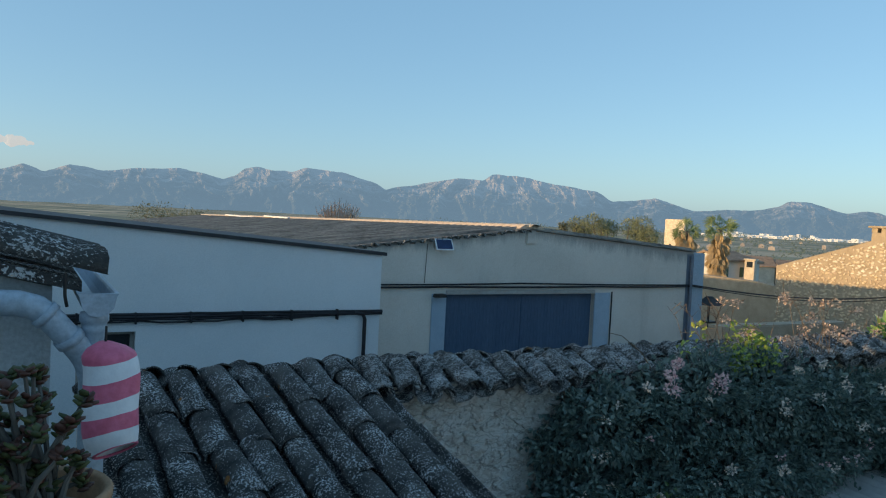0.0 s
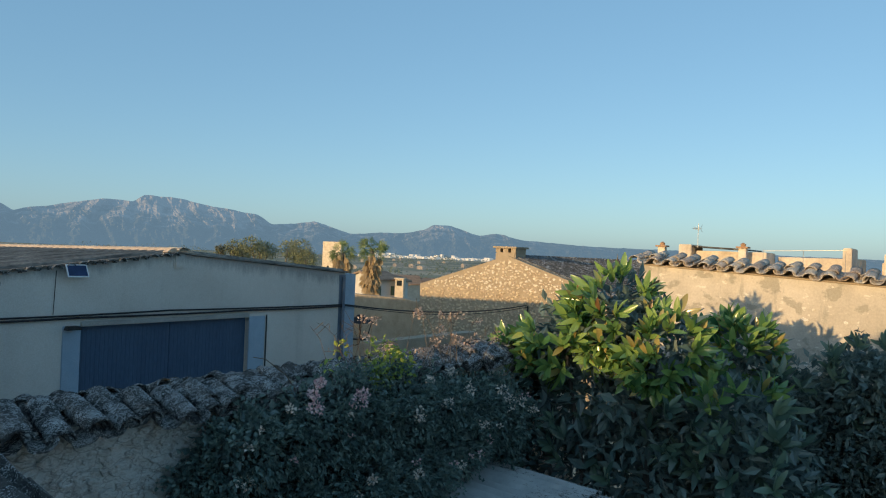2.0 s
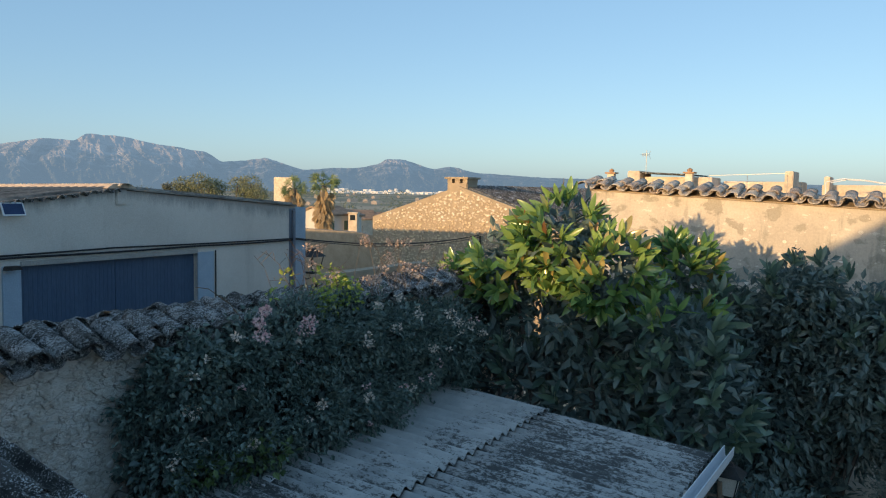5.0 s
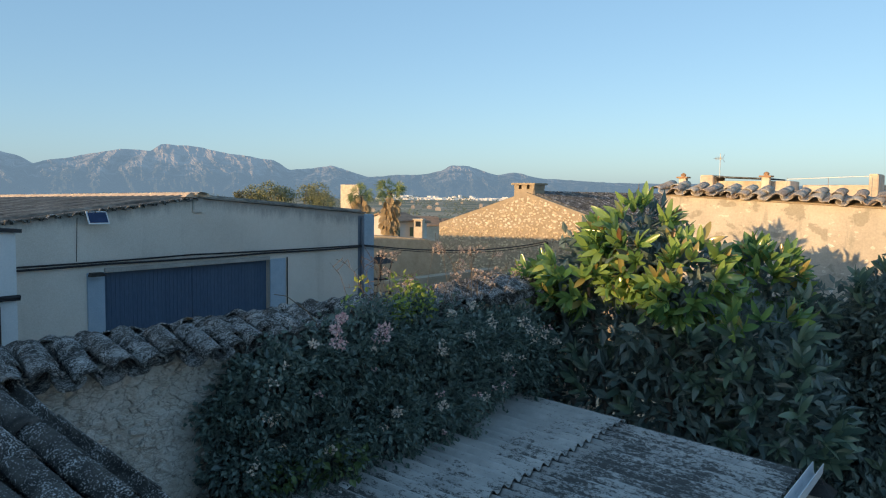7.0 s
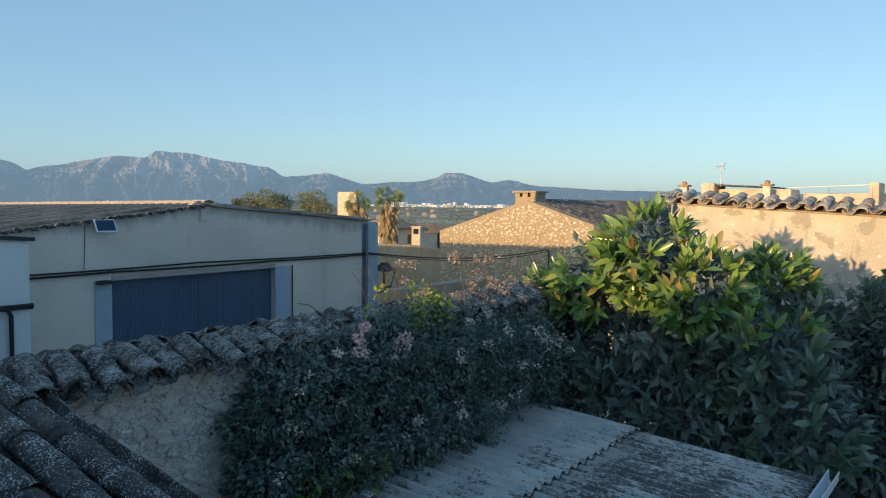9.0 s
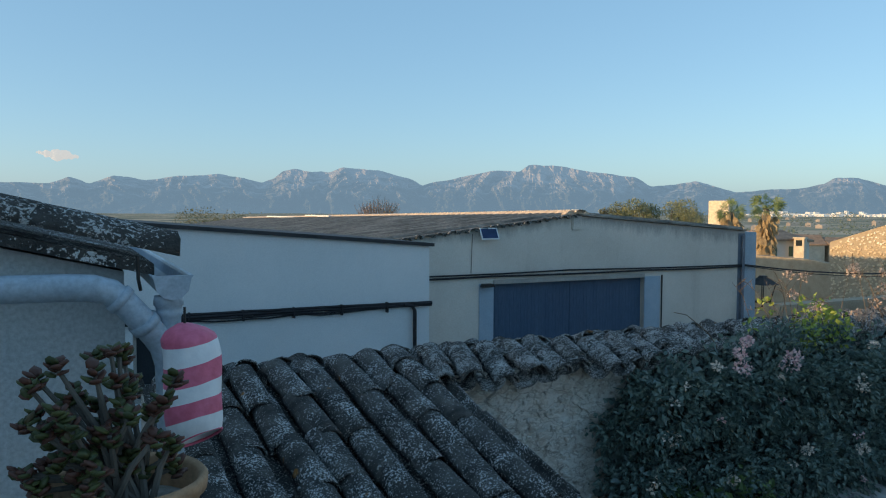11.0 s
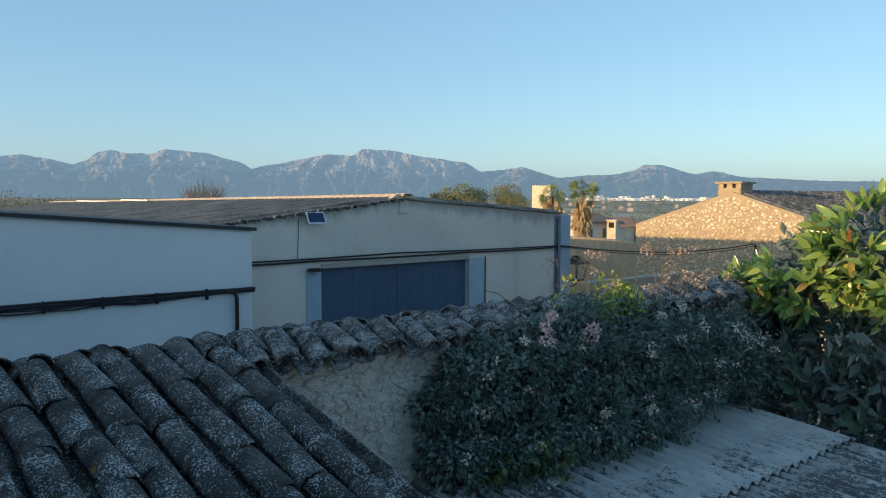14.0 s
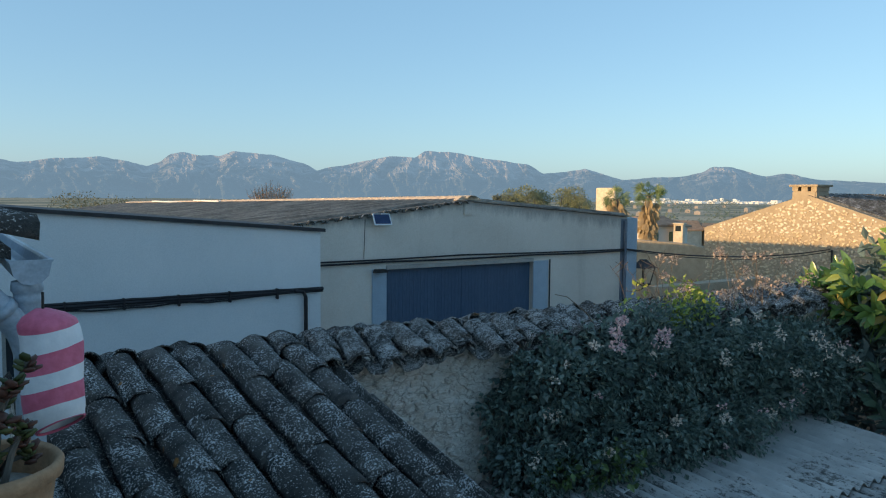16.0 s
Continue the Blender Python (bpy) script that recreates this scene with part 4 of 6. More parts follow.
# ---- houses that stand to the sunny side, behind the walker ----
def gable_house(name, x0, x1, y0, y1, eave, ridge, mat, roof_mat, label, along="x", base=-1.0, over=0.15):
    h = thing(name, ((x0 + x1) / 2, (y0 + y1) / 2, 0), label, "house")
    if along == "x":
        ym = (y0 + y1) / 2
        body = prism([(y0, base), (y1, base), (y1, eave), (ym, ridge), (y0, eave)], "x", x0, x1)
        s = (ridge - eave) / (ym - y0)
        roof = prism([(y0 - over, eave - s * over + 0.01), (ym, ridge + 0.01), (y1 + over, eave - s * over + 0.01), (y1 + over, eave - s * over + 0.12), (ym, ridge + 0.12), (y0 - over, eave - s * over + 0.12)], "x", x0 - over * 0.5, x1 + over * 0.5)
    else:
        xm = (x0 + x1) / 2
        body = prism([(x0, base), (x1, base), (x1, eave), (xm, ridge), (x0, eave)], "y", y0, y1)
        s = (ridge - eave) / (xm - x0)
        roof = prism([(x0 - over, eave - s * over + 0.01), (xm, ridge + 0.01), (x1 + over, eave - s * over + 0.01), (x1 + over, eave - s * over + 0.12), (xm, ridge + 0.12), (x0 - over, eave - s * over + 0.12)], "y", y0 - over * 0.5, y1 + over * 0.5)
    at(h, part("body", body, mat, h))
    at(h, part("roof", roof, roof_mat, h))
    return h


# out of view; added to keep the low sun off coping and shed ridge
solo("wall_side", box(-4.99, -4.6, 5.3, 10.2, 0, 5.2), "plaster", (0, 0, 0), "unseen sandy plaster wall added to shade the coping and shed", "wall", kind="structure")
gable_house("dwelling", -14, -5, -4.47, 6.23, 4.53, 7.74, "plaster", "tile", "sandy plaster dwelling with a tiled gable roof")
solo("terrace", box(-5, 1.2, -5, 1.15, 0, 3.35, 0.02), "concrete", (0, 0, 0), "concrete terrace on which the walker stands", "terrace", kind="structure")

# ---- stone gable house ----
SX = 24.0
stone = thing("stone_house", (SX, 14.3, 0), "honey-coloured rubble stone house with a gable wall", "house")
SYL, SYR, SYM, SE, SR = 18.25, 10.3, 14.28, 3.88, 5.12
at(stone, part("gable_wall", prism([(SYR, -1), (SYL, -1), (SYL, SE), (SYM, SR), (SYR, SE)], "x", SX, SX + 0.5), "mortar", stone))
at(stone, part("side_wall", box(SX + 0.5, SX + 14, SYL - 0.5, SYL, -2, SE), "mortar", stone))
at(stone, part("side_wall", box(SX + 0.5, SX + 14, SYR, SYR + 0.5, -2, SE), "mortar", stone))
sl = (SR - SE) / (SYL - SYM)
for s, ye in ((1, SYL + 0.1), (-1, SYR - 0.1)):
    ze = SR - sl * abs(ye - SYM)
    at(stone, part("roof", prism([(SYM, SR - 0.06), (ye, ze - 0.06), (ye, ze - 0.01), (SYM, SR - 0.01)], "x", SX + 0.2, SX + 14), "tile", stone, "weathered tile slope"))
    bm = bmesh.new()
    for k in range(46):
        x = SX + 0.32 + k * 0.3
        tube([(x, SYM, SR), (x, ye, ze)], 0.075, 6, bm)
    at(stone, part("tile_course", bm, "tile", stone))
# near-black block behind the piers paints the shade in the slots
part("flue", box(0.35, 0.75, -0.2, 0.45, SR - 0.2, SR + 0.26), "glass", stone, "dark block for the shade inside the chimney")
chim = at(stone, part("chimney", box(SX + 0.1, SX + 0.9, 14.0, 14.86, SR - 0.5, SR + 0.12, 0.03), "mortar", stone, "stone chimney with slotted cap"))
for b in ((14.0, 14.2), (14.32, 14.54), (14.66, 14.86)):
    part("chimney_pier", box(SX + 0.12, SX + 0.88, b[0], b[1], SR + 0.12, SR + 0.27), "mortar", chim)
part("chimney_cap", box(SX + 0.02, SX + 0.98, 13.92, 14.94, SR + 0.27, SR + 0.34, 0.015), "mortar", chim)

# ---- rubber tree ----
def rubber_leaf(name, seed, mat):
    """A broad pointed leaf along +x, folded at the midrib and arched."""
    rng = random.Random(seed)
    bm = bmesh.new()
    rows = []
    arch = rng.uniform(0.04, 0.2)
    for k in range(6):
        f = k / 5
        w = 0.15 * math.sin(math.pi * min(1, f * 0.92 + 0.06)) ** 0.62
        z = -arch * f * f
        rows.append([bm.verts.new((f, s * w, z + abs(s) * w * 0.35)) for s in (-1, 0, 1)])
    for a, b in zip(rows, rows[1:]):
        for i in (0, 1):
            bm.faces.new((a[i], b[i], b[i + 1], a[i + 1])).smooth = True
    me = mesh_of(name, bm)
    me.materials.append(M[mat])
    return me


# darker, bluer copy of the rubber leaf: shade put into the colour
M["ficus_shade"] = leaf_mat("shaded_rubber_leaf", (0.065, 0.135, 0.115), (0.16, 0.25, 0.17), 0.28)
M["ficus_new"] = leaf_mat("russet_leaf", (0.25, 0.12, 0.06), (0.34, 0.20, 0.09), 0.3)
LEAVES = [rubber_leaf("leaf", s, "ficus") for s in range(4)] + [rubber_leaf("leaf", 9, "ficus_new")]


def rosette(rng, tip, out, count, size):
    """Poses of leaves that fan round a shoot."""
    out = Vector(out).normalized()
    a = out.orthogonal().normalized()
    b = out.cross(a)
    spin = rng.uniform(0, 6.28)
    for k in range(count):
        t = spin + k * 2.4
        open_ = rng.uniform(0.35, 1.05) * (0.6 + 0.6 * k / count)
        way = (out * math.cos(open_) + (a * math.cos(t) + b * math.sin(t)) * math.sin(open_)).normalized()
        x = way
        face = Vector((-0.8 + rng.uniform(-0.9, 0.9), -0.1 + rng.uniform(-1, 1), 0.45 + rng.uniform(-0.8, 0.7)))
        y = face.cross(x)
        y = y.normalized() if y.length > 0.05 else a
        z = x.cross(y).normalized()
        y = z.cross(x)
        s = size * rng.uniform(0.7, 1.15)
        m = Matrix((x, y, z)).transposed().to_4x4()
        yield Matrix.Translation(Vector(tip) - out * rng.uniform(0, 0.15)) @ m @ Matrix.Diagonal((s, s, s, 1))


gr = np.random.default_rng(7)
rng = random.Random(7)
FX, FY = 9.9, 3.6
tree = thing("rubber_tree", (FX, FY, 0), "bushy rubber tree with large glossy green leaves and russet shoots", "tree")
FB = [(9.6, 3.95, 4.3, 0.7, 0.6, 0.72), (9.5, 4.6, 3.95, 0.75, 0.65, 0.6), (9.4, 5.25, 3.55, 0.65, 0.6, 0.5), (9.6, 3.3, 3.95, 0.7, 0.65, 0.6), (11.2, 2.75, 3.9, 0.5, 0.55, 0.45),
      (9.5, 4.1, 3.1, 0.9, 1.6, 0.8), (9.8, 2.6, 3.1, 0.9, 0.9, 0.75), (9.3, 3.6, 2.2, 0.75, 1.9, 0.9), (9.6, 2.1, 2.4, 0.8, 0.8, 0.9)]
part("trunk", limbs(rng, (0, 0, 0), [(b[0] - FX, b[1] - FY, b[2]) for b in FB], 0.07), "bark", tree)
single, joined_v, joined_f, low_v, low_f = 0, [], [], [], []
fan = []
for n, (x, y, z, a, b, c) in enumerate(FB):
    for k in range(46 if n < 5 else 40):
        d = Vector((gr.normal(), gr.normal(), gr.normal())).normalized()
        if d.x > 0.55:
            continue
        q = Vector((x + d.x * a * 0.92, y + d.y * b * 0.92, z + d.z * c * 0.92))
        fan.append((n < 5 and d.z > -0.35, q, d + Vector((-0.3, 0, 0.5))))
fan.sort(key=lambda e: not e[0])
for sunny, q, out in fan:
    for m in rosette(rng, q, out, rng.randint(6, 9), 0.28 if q.z > 3.3 else 0.25):
        me = LEAVES[4] if rng.random() < 0.03 else rng.choice(LEAVES[:4])
        if sunny and single < 300:
            ob = new("leaf", me)
            ob.parent = tree
            ob.matrix_parent_inverse = Matrix.Translation(-tree.location)
            ob.matrix_basis = m
            single += 1
        else:
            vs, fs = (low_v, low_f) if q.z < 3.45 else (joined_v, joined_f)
            base = len(vs)
            vs.extend([tuple(m @ v.co) for v in me.vertices])
            fs.extend([[base + i for i in p.vertices] for p in me.polygons])
me = bpy.data.meshes.new("crown")
me.from_pydata(joined_v, [], joined_f)
me.shade_smooth()
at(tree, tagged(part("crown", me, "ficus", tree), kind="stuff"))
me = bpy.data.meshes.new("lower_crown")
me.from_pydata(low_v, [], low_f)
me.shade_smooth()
at(tree, tagged(part("lower_crown", me, "ficus_shade", tree, "lower leaves in a darker green for shade"), kind="stuff"))
# inner leaves take a darker colour for the shade inside the crown
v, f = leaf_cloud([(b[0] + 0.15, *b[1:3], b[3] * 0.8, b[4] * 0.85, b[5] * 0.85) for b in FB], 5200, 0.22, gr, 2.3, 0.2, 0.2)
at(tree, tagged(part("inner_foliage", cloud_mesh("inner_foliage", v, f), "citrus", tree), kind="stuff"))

# ---- darker tree by the wall ----
tree2 = thing("citrus_tree", (11.9, 0.6, 0), "dense dark green citrus tree standing in shade", "tree")
CB = [(11.6, 1.2, 3.55, 0.6, 0.55, 0.6), (11.6, 0.4, 3.3, 0.6, 0.6, 0.5), (11.7, -0.4, 3.35, 0.55, 0.5, 0.55), (11.6, -0.55, 2.7, 0.5, 0.45, 0.5), (11.6, 1.6, 2.9, 0.7, 0.8, 0.8), (11.5, 0.5, 2.7, 0.8, 0.9, 0.7), (11.3, 1.5, 1.9, 0.6, 0.7, 0.7), (11.2, 2.2, 3.2, 0.5, 0.5, 0.6), (11.0, 2.2, 2.4, 0.6, 0.6, 0.7), (11.5, 0.3, 2.1, 0.6, 0.7, 0.4)]
part("trunk", limbs(rng, (0, 0.2, 0), [(b[0] - 11.9, b[1] - 0.6, b[2]) for b in CB], 0.035), "bark", tree2)
v, f = leaf_cloud(CB, 21000, 0.13, gr, 2.1, 0.35, 0.25, None, 0.5)
at(tree2, tagged(part("crown", cloud_mesh("crown", v, f), "citrus", tree2), kind="stuff"))
v, f = leaf_cloud([(b[0] + 0.1, b[1], b[2] - 0.1, b[3] * 0.8, b[4] * 0.8, b[5] * 0.8) for b in CB] + [(11.7, 1.4, 1.5, 0.5, 0.6, 0.7), (11.8, 0.6, 1.75, 0.5, 0.7, 0.5), (11.6, -0.3, 2.2, 0.4, 0.45, 0.35), (11.7, 0.95, 0.9, 0.45, 0.45, 0.9)], 10500, 0.17, gr, 2.0, 0.2, 0.2)
at(tree2, tagged(part("inner_foliage", cloud_mesh("inner_foliage", v, f), "citrus", tree2), kind="stuff"))
sv, sf = [], []
sprigs = [(11.5, 1.6, 3.95), (11.5, 1.3, 4.1), (11.5, 1.0, 4.12), (11.5, 0.65, 3.98), (11.5, 0.3, 3.65), (11.5, -0.05, 3.6), (11.5, -0.28, 3.88), (11.5, -0.6, 3.66), (11.5, -0.84, 3.4), (11.5, -0.85, 3.15)]
for k in range(70):
    b = rng.choice(CB)
    d = Vector((-abs(rng.gauss(0, 1)), rng.gauss(0, 1), rng.gauss(0.2, 0.8))).normalized()
    sprigs.append((b[0] + d.x * b[3], b[1] + d.y * b[4], b[2] + d.z * b[5]))
for q in sprigs:
    for m in rosette(rng, q, (-0.5, rng.uniform(-0.5, 0.5), 0.9), 7, 0.24):
        me = rng.choice(LEAVES[:4])
        base = len(sv)
        sv.extend([tuple(m @ w.co) for w in me.vertices])
        sf.extend([[base + i for i in p.vertices] for p in me.polygons])
me = bpy.data.meshes.new("sprig_mass")
me.from_pydata(sv, [], sf)
me.shade_smooth()
at(tree2, tagged(part("sprig_mass", me, "ficus_shade", tree2, "broad dark leaves at the shoot tips"), kind="stuff"))

# ---- flowering climber over the garden wall ----
vine = thing("climbing_vine", (5.8, 5.0, 2.4), "dense flowering climber hanging over the garden wall", "climber")
VB = [(3.95, 4.95, 3.15, 0.35, 0.22, 0.35), (4.3, 4.85, 3.35, 0.5, 0.32, 0.42), (4.9, 4.85, 3.4, 0.55, 0.35, 0.45), (5.5, 4.85, 3.45, 0.6, 0.4, 0.5), (6.2, 4.9, 3.45, 0.6, 0.45, 0.45), (6.9, 4.95, 3.35, 0.6, 0.5, 0.45), (7.6, 4.95, 3.2, 0.6, 0.5, 0.45), (8.2, 4.9, 3.0, 0.5, 0.5, 0.6),
      (4.0, 4.85, 2.75, 0.4, 0.35, 0.35), (4.7, 4.75, 2.75, 0.6, 0.42, 0.38), (5.5, 4.7, 2.8, 0.6, 0.48, 0.4), (6.3, 4.7, 2.75, 0.6, 0.48, 0.4), (7.1, 4.78, 2.88, 0.55, 0.38, 0.35), (7.75, 4.85, 2.95, 0.45, 0.3, 0.35), (8.9, 5.2, 2.7, 0.45, 0.4, 0.8)]
v, f = leaf_cloud(VB, 120000, 0.05, gr, 1.6, 0.35, 0.25, None, 0.42, 0.25)
at(vine, tagged(part("foliage", cloud_mesh("foliage", v, f), "vine", vine), kind="stuff"))
v, f = leaf_cloud([(b[0], b[1] + 0.08, b[2], b[3] * 0.85, b[4] * 0.72, b[5] * 0.82) for b in VB], 16000, 0.075, gr, 1.5, 0.5, 0.25)
at(vine, tagged(part("inner_foliage", cloud_mesh("inner_foliage", v, f), "citrus", vine), kind="stuff"))
# leaf patch where sunlight is put into a brighter, yellower colour
YB = [(6.0, 4.9, 3.98, 0.2, 0.2, 0.2), (6.22, 4.9, 3.9, 0.22, 0.2, 0.16), (5.85, 4.85, 3.82, 0.18, 0.16, 0.14), (5.2, 4.9, 3.98, 0.05, 0.05, 0.05), (5.5, 5.0, 4.1, 0.07, 0.06, 0.08)]
v, f = leaf_cloud(YB, 420, 0.055, gr, 1.5, 0.3, 0.1)
at(vine, tagged(part("young_foliage", cloud_mesh("young_foliage", v, f), "vine_light", vine, "leaves coloured bright yellow-green as if in sun"), kind="stuff"))
v, f = leaf_cloud([(4.6, 4.45, 2.72, 0.35, 0.2, 0.14), (4.1, 4.6, 2.7, 0.2, 0.15, 0.1)], 260, 0.07, gr, 1.5, 0.4, 0.1)
at(vine, tagged(part("low_shoot", cloud_mesh("low_shoot", v, f), "lemon_leaf", vine), kind="stuff"))
# long arching shoots above the wall
bm = bmesh.new()
rng = random.Random(31)
shoots = []
for k in range(26):
    x = rng.uniform(5.3, 8.0)
    b = Vector((x, 4.95, 3.8))
    t = Vector((x + rng.uniform(-0.45, 0.45), 4.95 + rng.uniform(-0.2, 0.25), rng.uniform(4.05, 4.5)))
    mid = b.lerp(t, 0.6) + Vector((0, 0, 0.1))
    tube([b, b.lerp(mid, 0.5), mid, t], 0.004, 4, bm, 0.002)
    for j in range(3):
        q = mid.lerp(t, j / 3)
        tube([q, q + Vector((rng.uniform(-0.15, 0.15), rng.uniform(-0.1, 0.1), rng.uniform(0.02, 0.14)))], 0.0025, 4, bm)
    shoots.append(t)
b0 = Vector((4.85, 4.95, 3.8))
tube([b0, b0 + Vector((-0.12, 0, 0.14)), b0 + Vector((-0.36, 0, 0.3)), b0 + Vector((-0.5, 0, 0.33))], 0.006, 4, bm, 0.003)
at(vine, tagged(part("shoot_mass", bm, "twig", vine), kind="stuff"))


def bloom(x, y, z, r, mat, n, label=""):
    v, f = leaf_cloud([(0, 0, 0, r, r, r * 0.7)], n, 0.026, gr, 1.1, 0.3, -0.2)
    ob = at(vine, part("blossom", cloud_mesh("blossom", v, f), mat, vine, label))
    ob["kind"] = "stuff"
    ob.location = (x, y, z)


for x, z, r in ((4.72, 3.74, 0.10), (5.25, 3.72, 0.13), (5.33, 3.78, 0.09), (4.75, 3.95, 0.07), (4.68, 3.86, 0.08)):
    bloom(x, 4.55, z - 0.03, r * 0.7, "pink", 70, "pink blossom cluster")
for x, y, z, r in ((6.55, 4.45, 3.52, 0.07), (7.55, 4.4, 3.55, 0.09), (7.7, 4.4, 3.42, 0.08), (8.0, 4.4, 3.35, 0.07), (4.05, 4.62, 3.2, 0.09), (5.3, 4.38, 3.0, 0.05), (6.0, 4.4, 3.45, 0.06), (6.9, 4.4, 3.62, 0.06), (4.4, 4.5, 3.75, 0.05),
                   (5.9, 4.3, 2.95, 0.05), (6.7, 4.35, 2.85, 0.05), (7.2, 4.4, 3.2, 0.06), (4.5, 4.42, 2.85, 0.05), (6.3, 4.5, 3.78, 0.06), (6.8, 4.6, 3.8, 0.06), (7.45, 4.6, 2.75, 0.06), (8.3, 4.4, 3.2, 0.06)):
    bloom(x, y, z, r * 0.95, "cream", 44, "cream blossom cluster")
for k in range(24):
    b = VB[rng.randrange(1, 13)]
    d = Vector((rng.gauss(0, 0.6), -1, rng.gauss(0.3, 0.5))).normalized()
    tint = "pink" if rng.random() < 0.35 else "cream"
    bloom(b[0] + d.x * b[3], b[1] + d.y * b[4] * 1.12, b[2] + d.z * b[5], rng.uniform(0.018, 0.04), tint, 12, tint + " blossom")
for t in shoots:
    if t.x > 5.7:
        bloom(t.x, t.y, t.z - 0.06, rng.uniform(0.035, 0.07), "dry_bloom", 26, "dried orange blossom cluster")
for k in range(8):
    bloom(rng.uniform(6.6, 7.8), rng.uniform(4.8, 5.1), rng.uniform(3.95, 4.08), 0.07, "dry_bloom", 30, "dried orange blossom cluster")

# ---- house corner beside the terrace: gable at y = 2.35, eave falling to +x ----
side = thing("side_house", (-2, 5, 0), "pale rendered house corner with tiled verge", "house")
VS = 0.24
at(side, part("body", prism([(-3, 0), (-0.02, 0), (-0.02, 4.81), (-1.2, 4.81 + 1.18 * VS), (-3, 4.6)], "y", 2.35, 4.5), "side_render", side))
at(side, part("roof", prism([(-1.2, 4.82 + 1.18 * VS), (0.05, 4.82 - 0.07 * VS), (0.05, 4.85 - 0.07 * VS), (-1.2, 4.855 + 1.18 * VS), (-3.1, 4.64), (-3.1, 4.61)], "y", 2.28, 4.55), "tile", side))
rng = random.Random(61)
for row in range(3):
    for k in range(3):
        x = -0.40 - 0.34 * k
        ob = new("tile", rng.choice(TILES["tile"]))
        ob.parent = side
        ob.matrix_parent_inverse = Matrix.Translation(-side.location)
        down = Matrix.Rotation(math.pi / 2, 4, "Z") @ Matrix.Rotation(math.atan(VS), 4, "X") @ Matrix.Diagonal((0.72, 1, 0.72, 1))
        ob.matrix_basis = Matrix.Translation((x, 2.345 + row * 0.2, 4.858 + (0.09 - x) * VS)) @ down
# gutter along the eave, with outlet and pipe
gut = thing("roof_gutter", (0.1, 2.2, 4.8), "grey plastic roof gutter with outlet funnel", "gutter")
gp = [(0.034, 4.808), (0.04, 4.80), (0.047, 4.768), (0.064, 4.75), (0.086, 4.745), (0.108, 4.75), (0.125, 4.768), (0.132, 4.80), (0.138, 4.808), (0.130, 4.806), (0.126, 4.80), (0.119, 4.772), (0.105, 4.756), (0.086, 4.751), (0.067, 4.756), (0.053, 4.772), (0.046, 4.80), (0.042, 4.806)]
at(gut, part("trough", prism(gp, "y", 2.2, 4.5), "pipe", gut))
at(gut, part("end_cap", prism(gp[:9], "y", 2.19, 2.2), "pipe", gut))
hopper = lathe([(0.036, 4.752), (0.038, 4.74), (0.038, 4.728), (0.034, 4.724), (0.032, 4.715), (0.034, 4.711), (0.034, 4.70), (0.031, 4.696), (0.030, 4.66), (0.030, 4.6)], 20)
ob = at(gut, part("outlet", hopper, "pipe", gut, "", True))
ob.location = (0.081, 2.245, 0)
at(gut, part("bracket", tube([(0.005, 2.22, 4.86), (0.006, 2.22, 4.80), (0.012, 2.23, 4.77)], 0.005, 6), "iron", gut))
dp = thing("drain_pipe", (-0.1, 2.2, 4.7), "thick grey plastic drain pipe with elbow", "pipe")
pts = [(-0.9, 2.21, 4.79), (-0.16, 2.21, 4.785), (-0.10, 2.21, 4.782), (-0.06, 2.21, 4.77), (-0.03, 2.21, 4.745), (-0.005, 2.21, 4.715), (0.02, 2.215, 4.685), (0.045, 2.225, 4.652), (0.066, 2.235, 4.615), (0.078, 2.24, 4.57), (0.081, 2.245, 4.45), (0.081, 2.245, 4.0)]
at(dp, part("pipe", tube(pts, 0.034, 18), "pipe", dp, "", True))
for a, b in (((-0.045, 2.21, 4.758), (-0.03, 2.21, 4.744)), ((0.012, 2.213, 4.695), (0.026, 2.218, 4.676))):
    at(dp, part("collar", tube([a, b], 0.039, 18), "pipe", dp, "", True))

# ---- windsock ----
sock = thing("windsock", (0.1, 2.0, 4.7), "small striped pink and white nylon windsock", "windsock")
prof = [(0.0, 0.012), (0.06, 0.038), (0.12, 0.05), (0.3, 0.053), (0.55, 0.054), (0.75, 0.053), (0.9, 0.05), (1.0, 0.044)]
def sock_r(f):
    for (a, r), (b, q) in zip(prof, prof[1:]):
        if a <= f <= b:
            return r + (q - r) * (f - a) / (b - a)
stripes = [0.0, 0.17, 0.33, 0.5, 0.66, 0.83, 1.0]
top, end = Vector((0.088, 2.0, 4.712)), Vector((0.117, 1.975, 4.445))
rngw = random.Random(3)
